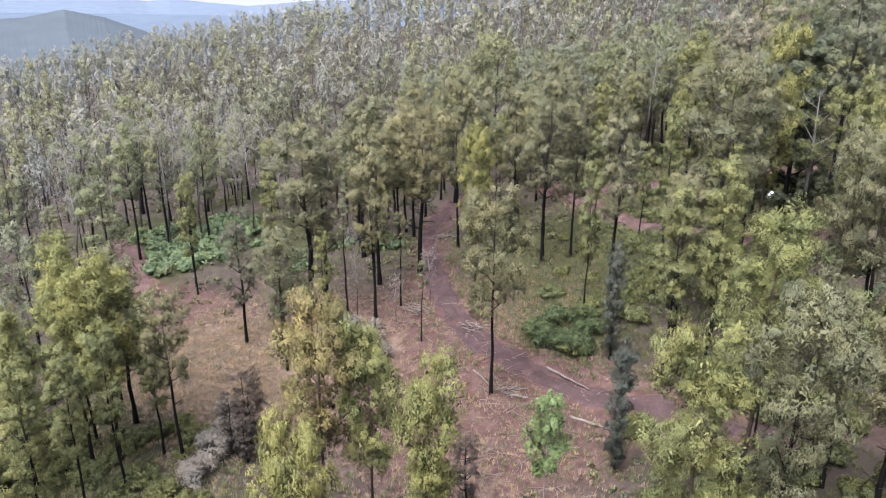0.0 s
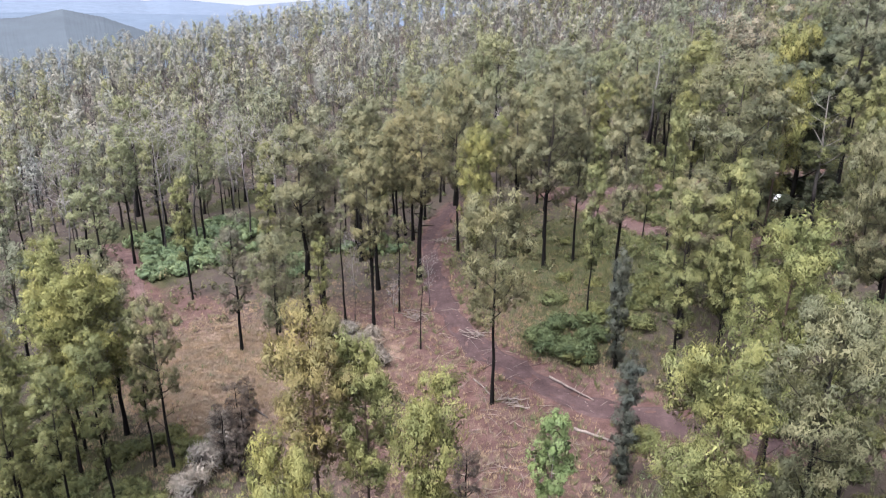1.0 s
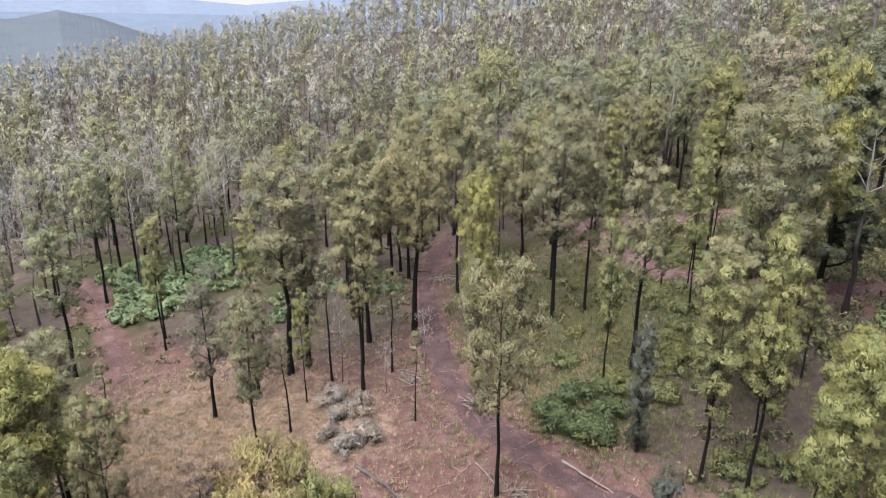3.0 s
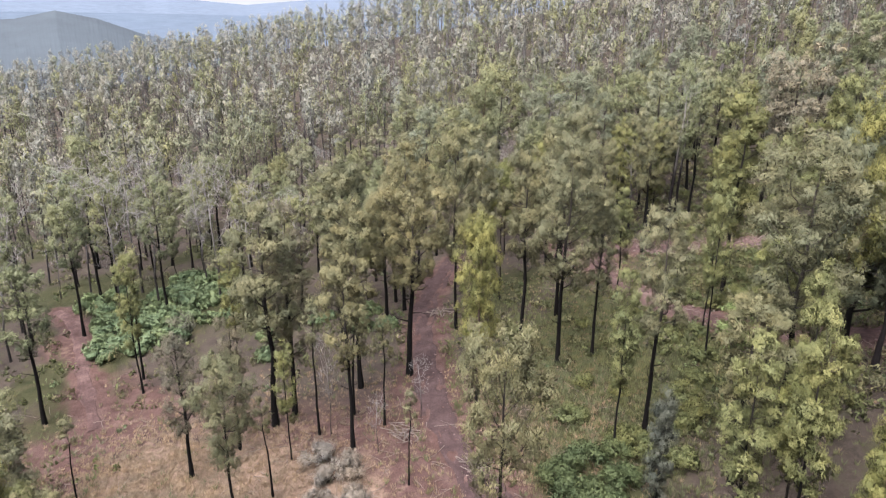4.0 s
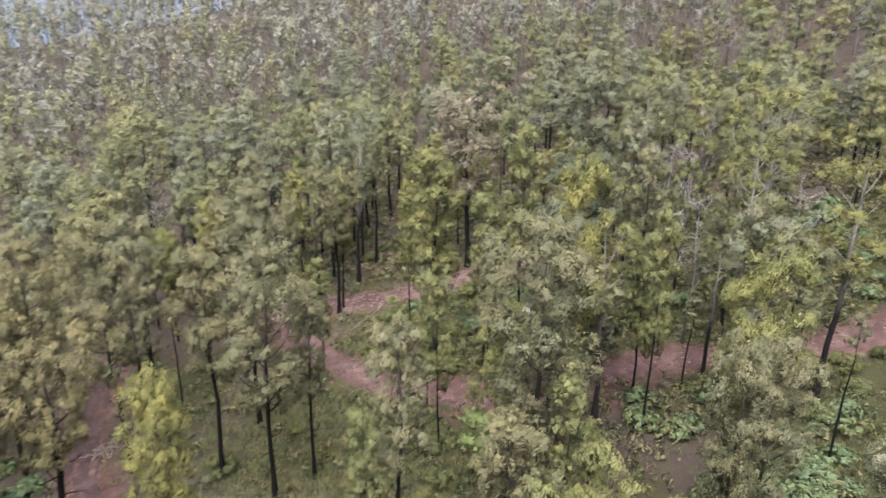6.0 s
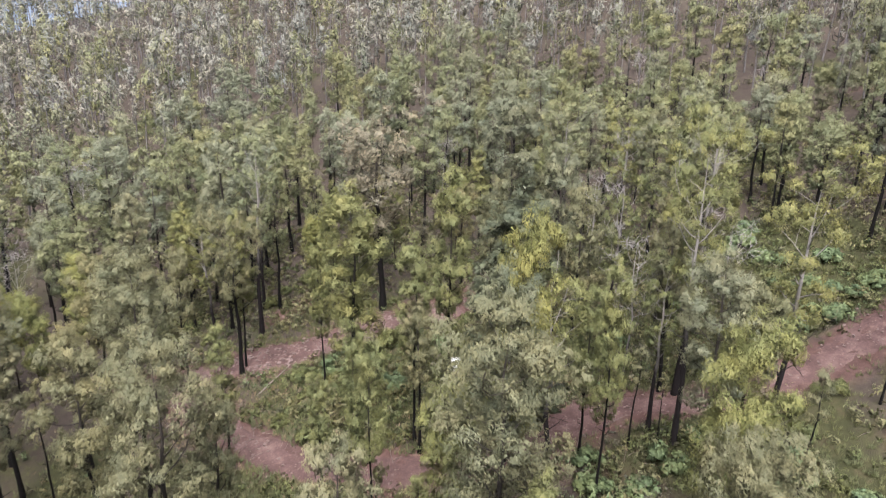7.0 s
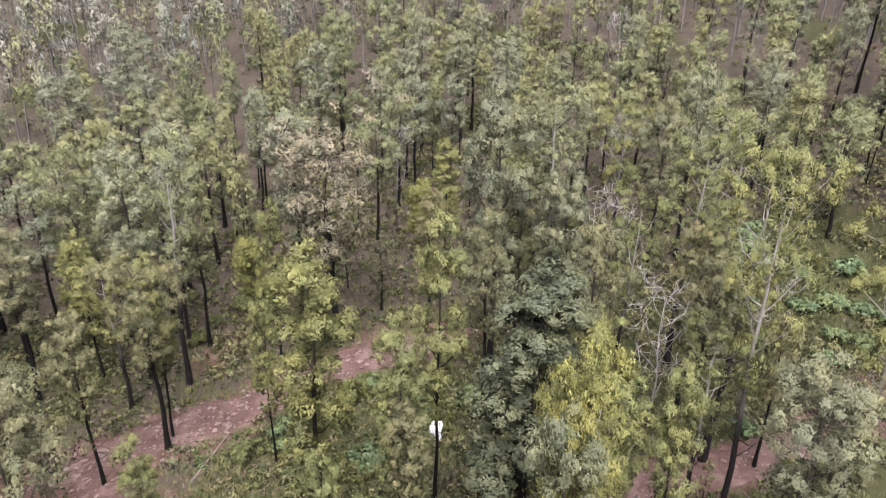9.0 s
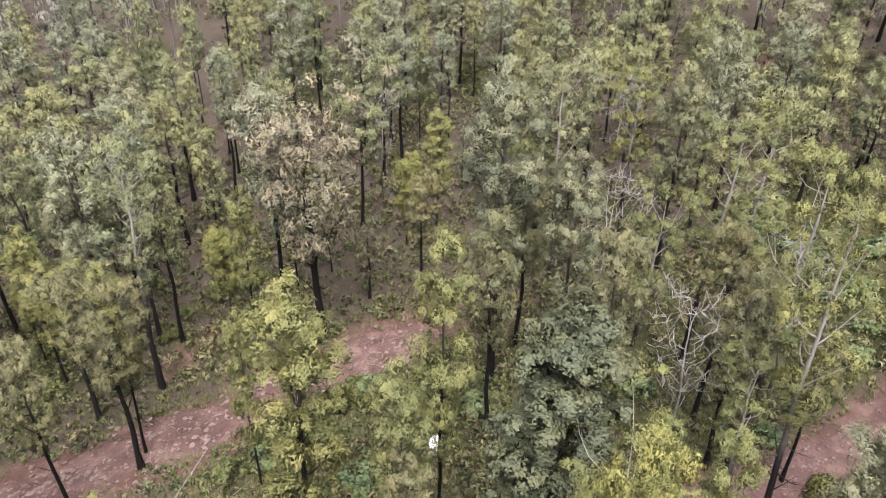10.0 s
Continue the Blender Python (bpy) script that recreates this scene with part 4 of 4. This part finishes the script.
def far_woods():
    """All trees past the ones that can be told apart: trunks, crowns and grey dead stems."""
    rng = np.random.default_rng(21)
    tr, dead = [], []
    crowns = {"hazed_olive": [], "far": [], "hazed_grey": []}
    for x, y in FAR:
        z = float(land(x, y))
        h = rng.uniform(15, 24) * (0.85 if x < -40 else 1.0)
        lean = rng.normal(size=2) * 0.5
        if rng.uniform() < (0.22 if x < 10 else 0.12):
            dead.append(tube([(x, y, z), (x + lean[0], y + lean[1], z + h * 0.85)], [0.16, 0.03], 4))
            for _ in range(9):
                f, a, l = rng.uniform(0.3, 0.82), rng.uniform(0, 6.28), rng.uniform(1.0, 3.0)
                s = np.array([x + lean[0] * f, y + lean[1] * f, z + h * f])
                dead.append(tube([s, s + np.array([math.cos(a) * l * 0.6, math.sin(a) * l * 0.6, l])], [0.06, 0.02], 3))
            continue
        tr.append(tube([(x, y, z), (x + lean[0], y + lean[1], z + h * 0.85)], [0.2, 0.05], 4))
        n = 6 if math.hypot(x, y - 40) < 190 else 4
        f = np.linspace(0.5, 0.95, n) + rng.uniform(-0.05, 0.05, n)
        R = 2.1 * rng.uniform(0.6, 1.25)
        a = rng.uniform(0, 6.28) + np.arange(n) * 2.4
        w = R * np.sin(np.pi * (0.2 + 0.75 * (f - 0.42) / 0.58)) * rng.uniform(0.35, 0.9, n)
        c = np.column_stack([x + lean[0] + np.cos(a) * w, y + lean[1] + np.sin(a) * w, z + h * f - 0.8])
        crowns[rng.choice(["hazed_olive", "far", "hazed_grey"], p=[0.15, 0.65, 0.2] if math.hypot(x, y - 30) > 170 else [0.3, 0.3, 0.4])].append((c, rng.uniform(1.15, 1.75, n), np.tile((x + lean[0], y + lean[1], z + h * 0.5), (n, 1))))
    root = None
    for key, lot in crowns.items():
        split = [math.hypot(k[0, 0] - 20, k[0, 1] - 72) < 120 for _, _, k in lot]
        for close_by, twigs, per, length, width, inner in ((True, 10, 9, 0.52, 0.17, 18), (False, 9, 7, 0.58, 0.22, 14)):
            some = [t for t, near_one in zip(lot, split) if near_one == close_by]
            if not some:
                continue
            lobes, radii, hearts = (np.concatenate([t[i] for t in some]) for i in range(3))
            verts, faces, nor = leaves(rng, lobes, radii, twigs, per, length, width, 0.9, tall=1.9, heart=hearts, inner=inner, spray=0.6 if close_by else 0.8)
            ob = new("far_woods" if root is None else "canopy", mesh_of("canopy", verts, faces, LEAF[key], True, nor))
            if root is None:
                root = tagged(ob, "eucalypt canopy covering the far hillside, paled grey-green by haze", "forest", kind="stuff")
            else:
                ob.parent = root
    new("far_trunk_mass", mesh_of("trunks", *joined(tr), BARK["far"], True)).parent = root
    new("far_dead_stem_mass", mesh_of("dead_stems", *joined(dead), BARK["far"], True)).parent = root


far_woods()


# ---- undergrowth ----
def shrub_mesh(seed, wide, tall, clumps, per, ll, lw, leaf, droop=0.25):
    rng = np.random.default_rng(seed)
    a, q = rng.uniform(0, 6.28, clumps), np.sqrt(rng.uniform(0, 1, clumps))
    c = np.column_stack([np.cos(a) * q * wide, np.sin(a) * q * wide, tall * (0.3 + 0.65 * (1 - q ** 2) * rng.uniform(0.6, 1.0, clumps))])
    verts, faces, nor = leaves(rng, c, rng.uniform(0.35, 0.6, clumps) * min(wide, tall * 1.3), per // 8, 8, ll, lw, droop, tall=0.85, inner=8)
    stems = joined([tube([(0, 0, -0.1), tuple(p * np.array([0.5, 0.5, 0.5]) + rng.normal(size=3) * 0.05), tuple(p)], [0.04, 0.025, 0.01], 4) for p in c])
    return mesh_of("foliage", verts, faces, LEAF[leaf], True, nor), mesh_of("stem", *stems, BARK["brown"], True)


SHRUBS = {
    "bush": [shrub_mesh(s, 1.5, 1.6, 16, 200, 0.22, 0.10, "bush") for s in (1, 2, 3)],
    "scrub": [shrub_mesh(s, 1.5, 1.5, 15, 170, 0.24, 0.10, "shrub") for s in (9, 10, 11)],
    "lantana": [shrub_mesh(s, 1.7, 1.3, 14, 80, 0.45, 0.28, "green", 0.05) for s in (4, 5, 6)],
    "dry": [shrub_mesh(s, 1.1, 1.3, 14, 140, 0.45, 0.025, "twig", 0.0) for s in (7, 8)],
}
SHRUB_TEXT = {"scrub": ("scrub_bush", "loose olive-green scrub bush between the trunks"), "bush": ("bush", "rounded dark green bush on the forest floor"), "lantana": ("leafy_shrub", "low broad-leaved bright green shrub under trees"),
              "dry": ("dry_bush", "brittle grey-brown bush with dry fine twigs")}


def shrub(kind, x, y, size, i):
    foliage, stem = SHRUBS[kind][i % len(SHRUBS[kind])]
    name, text = SHRUB_TEXT[kind]
    root = new(name)
    root.matrix_basis = pose(x, y, float(height(x, y)), 0, 0, i * 77) @ Matrix.Diagonal((size, size, size * (0.85 + 0.3 * ((i * 7) % 5) / 5), 1))
    tagged(root, text, "shrub", group=name + " patch")
    for nm, me in (("stem", stem), ("foliage", foliage)):
        new(nm, me).parent = root


pick = random.Random(9)
spots = [("bush", 11.6, 66.5, 1.2), ("bush", 13.4, 65.2, 1.3), ("bush", 10.2, 68.6, 1.0), ("bush", 15.6, 67.0, 1.0), ("bush", 13.0, 69.5, 1.1), ("bush", 16.2, 70.8, 0.9),
         ("dry", -8.5, 66.5, 1.3), ("dry", -6.8, 68.0, 1.2), ("dry", -10.3, 68.3, 1.1), ("dry", -20.6, 52.0, 1.7), ("dry", -19.9, 55.4, 1.6), ("dry", -20.8, 49.4, 1.5), ("dry", -20.4, 58.2, 1.4), ("dry", -11.2, 73.6, 1.4), ("dry", -8.0, 72.0, 1.3), ("dry", -9.6, 70.8, 1.2)]
for _ in range(60):
    a, q = pick.uniform(0, 6.28), math.sqrt(pick.random())
    spots.append(("lantana", -42 + math.cos(a) * q * 12, 110 + math.sin(a) * q * 14, pick.uniform(0.8, 1.35)))
for cx, cy, rx, ry, count, kind in ((78, 80, 14, 9, 26, "lantana"), (52, 63.5, 9, 5, 30, "lantana"), (64, 70, 8, 4, 12, "scrub"), (52, 76, 7, 5, 8, "lantana"), (48, 134, 12, 5, 10, "scrub"), (20, 82, 13, 14, 16, "scrub"), (38, 103, 11, 7, 12, "scrub"),
                                    (-31, 51, 9, 8, 34, "scrub"), (27, 36, 12, 8, 34, "scrub"), (33, 52, 11, 8, 34, "scrub"), (20, 72, 8, 8, 14, "scrub"), (-22, 43, 9, 6, 24, "scrub"), (30, 98, 7, 6, 10, "scrub"), (46, 104, 8, 8, 10, "lantana"), (-48, 60, 10, 12, 10, "scrub"), (24, 48, 8, 10, 12, "scrub"), (50, 100, 12, 8, 10, "scrub"), (-20, 100, 14, 8, 8, "lantana")):
    for _ in range(count):
        spots.append((kind, cx + pick.uniform(-rx, rx), cy + pick.uniform(-ry, ry), pick.uniform(0.5, 1.0)))
gaps = track_gap(np.array([p[1] for p in spots]), np.array([p[2] for p in spots]))
for i, (kind, x, y, size) in enumerate(spots):
    if gaps[i] > 0.8:
        shrub(kind, x, y, size, i)


def undergrowth(name, count, leaf, seed, label, size):
    """Low scrub between the trees, too much to count."""
    rng = np.random.default_rng(seed)
    p = np.column_stack([rng.uniform(-110, 260, count), rng.uniform(28, 290, count)])
    inner = rng.uniform(size=count) < 0.4
    p[inner] = np.column_stack([rng.uniform(22, 125, inner.sum()), rng.uniform(70, 160, inner.sum())])
    keep = np.array([not (((x + 6) / 27) ** 2 + ((y - 66) / 24) ** 2 < 1) for x, y in p]) & (track_gap(p[:, 0], p[:, 1]) > 0.8)
    keep &= ~((np.abs(p[:, 0] - 16) < 14) & (np.abs(p[:, 1] - 84) < 17) & (rng.uniform(size=count) < 0.3))
    keep &= (np.sin(p[:, 0] * 0.21 + seed) + np.sin(p[:, 1] * 0.17 + 2 * seed) + rng.normal(size=count) * 0.9) > -0.7
    p = p[keep]
    r = size * rng.uniform(0.4, 1.3, len(p))
    p, r = np.repeat(p, 3, 0) + rng.normal(size=(3 * len(p), 2)) * size * 0.8, np.repeat(r, 3) * rng.uniform(0.6, 1.1, 3 * len(r))
    c = np.column_stack([p, height(p[:, 0], p[:, 1]) + r * rng.uniform(0.3, 1.0, len(r))])
    verts, faces, nor = leaves(rng, c, r, 5, 4, size * 0.40, size * 0.17, 0.2, tall=0.8, inner=2)
    tagged(new(name, mesh_of(name, verts, faces, LEAF[leaf], True, nor)), label, "undergrowth", kind="stuff")


undergrowth("green_undergrowth", 6000, "shrub", 71, "low green scrub covering the ground between trunks", 0.85)
undergrowth("dry_undergrowth", 2600, "brown", 72, "low dry brownish scrub between the trunks", 0.7)
undergrowth("olive_undergrowth", 5000, "olive", 74, "olive seedlings and low bushes between the trunks", 1.0)
undergrowth("bright_undergrowth", 1300, "green", 73, "small fresh green plants on the forest floor", 0.6)


def tufts(name, count, zones, tall, mat, label, seed, per=9):
    """Grass in tufts: narrow bent blades."""
    rng = np.random.default_rng(seed)
    pts = []
    for cx, cy, rx, ry, share in zones:
        k = int(count * share)
        pts.append(np.column_stack([cx + rng.normal(size=k) * rx, cy + rng.normal(size=k) * ry]))
    p = np.concatenate(pts)
    p = p[(track_gap(p[:, 0], p[:, 1]) > 0.15) & (p[:, 1] > 18)]
    base = np.column_stack([p, height(p[:, 0], p[:, 1])])
    b = np.repeat(base, per, 0)
    n = len(b)
    a = rng.uniform(0, 6.28, n)
    out = np.column_stack([np.cos(a), np.sin(a), np.zeros(n)])
    b = b + out * rng.uniform(0, 0.22, n)[:, None]
    h = tall * rng.uniform(0.5, 1.2, n)[:, None] * np.repeat(rng.uniform(0.6, 1.3, len(base)), per)[:, None]
    tip = b + np.array([0, 0, 1.0]) * h + out * h * rng.uniform(0.2, 0.9, n)[:, None]
    side = np.column_stack([-np.sin(a), np.cos(a), np.zeros(n)]) * (0.035 + 0.025 * rng.uniform(size=n))[:, None]
    side = -outward(side, tip - b, np.array([0, 0, 1.0]) - out * 0.4)
    v = np.stack([b + side, b - side, tip], 1).reshape(-1, 3)
    nor = np.repeat(unit(np.array([0, 0, 1.0]) - out * 0.4), 3, 0)
    tagged(new(name, mesh_of(name, v, np.arange(n * 3).reshape(-1, 3), mat, True, nor)), label, "grass", kind="stuff")


tufts("dry_grass", 12500, [(-27, 70, 6, 8, 0.45), (-20, 60, 4, 7, 0.15), (-10, 66, 12, 10, 0.15), (2, 48, 8, 7, 0.15), (11, 74, 6, 10, 0.2), (-14, 78, 9, 7, 0.1), (30, 105, 12, 10, 0.1), (48, 98, 16, 12, 0.2)], 0.30, GRASS_DRY, "dry straw-coloured tussock grass in the clearing", 31)
tufts("green_grass", 16500, [(57, 60, 7, 5, 0.06), (40, 121, 10, 8, 0.13), (60, 108, 16, 12, 0.1), (74, 80, 12, 7, 0.1), (17, 84, 9, 12, 0.4), (36, 103, 10, 7, 0.15), (50, 93, 14, 10, 0.2), (-44, 58, 12, 14, 0.12), (-22, 43, 8, 6, 0.12), (82, 80, 14, 9, 0.1), (22, 48, 8, 10, 0.08), (0, 100, 25, 9, 0.1)], 0.5, GRASS_GREEN, "olive-green tussock grass beneath the trees", 32)


def fallen_sticks():
    rng = np.random.default_rng(41)
    out = []
    for cx, cy, rx, ry, count in ((-8, 68, 16, 14, 260), (5, 50, 9, 9, 160), (35, 105, 18, 14, 220), (15, 82, 12, 16, 120), (55, 85, 18, 12, 120), (-35, 80, 12, 14, 90)):
        for _ in range(count):
            x, y = cx + rng.normal() * rx * 0.6, cy + rng.normal() * ry * 0.6
            a, l = rng.uniform(0, 6.28), rng.uniform(0.5, 2.4)
            p = np.array([[x, y], [x + math.cos(a) * l * 0.5 + rng.normal() * 0.08, y + math.sin(a) * l * 0.5], [x + math.cos(a) * l, y + math.sin(a) * l]])
            z = height(p[:, 0], p[:, 1]) + np.array([0.06, 0.10 + rng.uniform(0, 0.1), 0.06 + rng.uniform(0, 0.25)])
            out.append(tube(np.column_stack([p, z]), [0.035, 0.028, 0.01], 3))
    tagged(new("fallen_sticks", mesh_of("fallen_sticks", *joined(out), STICKS, True)), "scattered pale dry sticks and bark on the ground", "sticks", kind="stuff")


fallen_sticks()


def log(x0, y0, x1, y1, r, mat, label, name="log"):
    """A fallen trunk, thicker at one end, with a stub of a branch."""
    s = np.linspace(0, 1, 8)
    x, y = x0 + (x1 - x0) * s, y0 + (y1 - y0) * s
    z = np.interp(s, [0, 1], [float(height(x0, y0)), float(height(x1, y1))])
    z = np.maximum(z, height(x, y)) + r * 0.8
    rng = np.random.default_rng(int(abs(x0 * 31 + y0 * 17)))
    path = np.column_stack([x, y, z]) + rng.normal(size=(8, 3)) * r * 0.15
    v, f = tube(path, r * (1 - 0.5 * s), 8)
    root = new(name)
    root.matrix_basis = pose(x0, y0, float(height(x0, y0)))
    tagged(root, label, "log")
    o = np.array([x0, y0, float(height(x0, y0))])
    bm = bmesh.new()
    vs = [bm.verts.new(p - o) for p in v]
    for q in f:
        bm.faces.new([vs[i] for i in q])
    bm.faces.new(vs[:8][::-1])
    bm.faces.new(vs[-8:])
    bmesh.ops.recalc_face_normals(bm, faces=bm.faces)
    me = bpy.data.meshes.new("stem")
    bm.to_mesh(me)
    bm.free()
    me.materials.append(mat)
    new("stem", me).parent = root
    k = path[4]
    d = unit(np.array([-(y1 - y0), x1 - x0, 1.2 * math.hypot(x1 - x0, y1 - y0)]))
    sv, sf = tube([k - o, k - o + d * r * 2, k - o + d * r * 4.5], [r * 0.4, r * 0.3, r * 0.15], 5)
    new("branch_stub", mesh_of("branch_stub", sv, sf, mat, True)).parent = root


log(11.8, 55.2, 14.6, 52.4, 0.16, TIMBER, "weathered grey-brown log lying beside the track")
log(10.6, 62.6, 14.2, 58.6, 0.13, TIMBER, "long fallen log along the track edge")
log(-7.6, 64.3, -2.3, 58.9, 0.17, CHARWOOD, "charred black fallen trunk in the clearing")
log(3.1, 63.2, 4.9, 60.3, 0.09, TIMBER, "thin fallen log resting near a trunk")
log(-20.5, 63.0, -17.0, 60.0, 0.14, CHARWOOD, "charred black fallen log in dry grass")
log(44.5, 99.5, 50.0, 101.5, 0.15, TIMBER, "weathered fallen log among undergrowth")
log(30.0, 111.0, 35.5, 113.6, 0.12, TIMBER, "pale fallen branch at the bank's foot")


def brush_pile(x, y, wide, count, seed, label):
    rng = np.random.default_rng(seed)
    root = new("brush_pile")
    z = float(height(x, y))
    root.matrix_basis = pose(x, y, z)
    tagged(root, label, "brush pile", group="brush piles")
    for i in range(count):
        a, l = rng.uniform(0, 6.28), rng.uniform(0.8, 2.6)
        c = np.array([rng.normal() * wide * 0.4, rng.normal() * wide * 0.4, rng.uniform(0.1, 0.55)])
        d = np.array([math.cos(a), math.sin(a), rng.uniform(-0.12, 0.25)])
        v, f = tube([c - d * l / 2, c + rng.normal(size=3) * 0.08, c + d * l / 2], [0.05, 0.04, 0.015], 5)
        new("stick", mesh_of("stick", v, f, STICKS if i % 4 else TIMBER, True)).parent = root


brush_pile(-3.0, 76.0, 1.7, 34, 51, "heap of pale cut branches beside the dirt track")
brush_pile(6.6, 59.4, 1.4, 28, 52, "heap of dry reddish sticks beside a thin trunk")
brush_pile(3.6, 71.0, 1.2, 20, 53, "loose heap of dry branches at the track edge")
brush_pile(0.2, 104.0, 1.6, 26, 54, "heap of pale branches at the track bend")
brush_pile(45.0, 110.0, 1.7, 26, 55, "heap of dry branches on bare red earth")


def stones():
    rng = np.random.default_rng(61)
    v, f, n = [], [], 0
    for key, count in (("upper", 1700), ("red", 1500), ("main", 220)):
        line, half = TRACKS[key]
        for _ in range(count):
            p = line[rng.integers(len(line))] + rng.normal(size=2) * half * 0.75
            r = 0.05 + {"main": 0.10, "red": 0.17, "upper": 0.26}[key] * rng.uniform() ** 4
            c = np.array([p[0], p[1], float(height(*p)) + 0.03 + r * 0.3])
            v.append(ICO * r * rng.uniform(0.5, 1.3, (12, 1)) * np.array([1.2, 0.9, 0.6]) + c)
            f.append(ICO_FACES + n)
            n += 12
    tagged(new("loose_stones", mesh_of("loose_stones", np.concatenate(v), np.concatenate(f), STONE)), "loose reddish stones strewn over the earth tracks", "stones", kind="stuff")


stones()


def box(name, size, centre, mat, parent, bevel=0.05, label=""):
    bm = bmesh.new()
    bmesh.ops.create_cube(bm, size=1.0, matrix=Matrix.Translation(centre) @ Matrix.Diagonal((*size, 1)))
    bmesh.ops.bevel(bm, geom=list(bm.edges), offset=bevel, segments=3, affect="EDGES")
    me = bpy.data.meshes.new(name)
    bm.to_mesh(me)
    bm.free()
    me.materials.append(mat)
    ob = new(name, me)
    ob.parent = parent
    if label:
        ob["label"] = label
    return ob


def water_tank(x, y, turn):
    """A white plastic tank on a low steel cradle."""
    root = new("water_tank")
    root.matrix_basis = pose(x, y, float(height(x, y)), 0, 0, turn)
    tagged(root, "white plastic water tank standing among trees", "tank")
    box("cradle", (1.3, 1.1, 0.12), (0, 0, 0.08), STEEL, root, 0.02, "galvanised steel cradle")
    body = box("body", (1.25, 1.05, 1.25), (0, 0, 0.78), PLASTIC, root, 0.12)
    v, f = tube([(0.1, 0, 1.39), (0.1, 0, 1.43), (0.1, 0, 1.47)], [0.2, 0.2, 0.17], 16)
    new("lid", mesh_of("lid", v, f, PLASTIC, True)).parent = body
    box("opening", (0.3, 0.06, 0.22), (-0.2, -0.52, 0.5), BLACK, body, 0.02, "dark opening low on the front")
    box("valve", (0.1, 0.12, 0.1), (0.35, -0.56, 0.22), BLACK, body, 0.02)


water_tank(48.0, 97.5, 35)
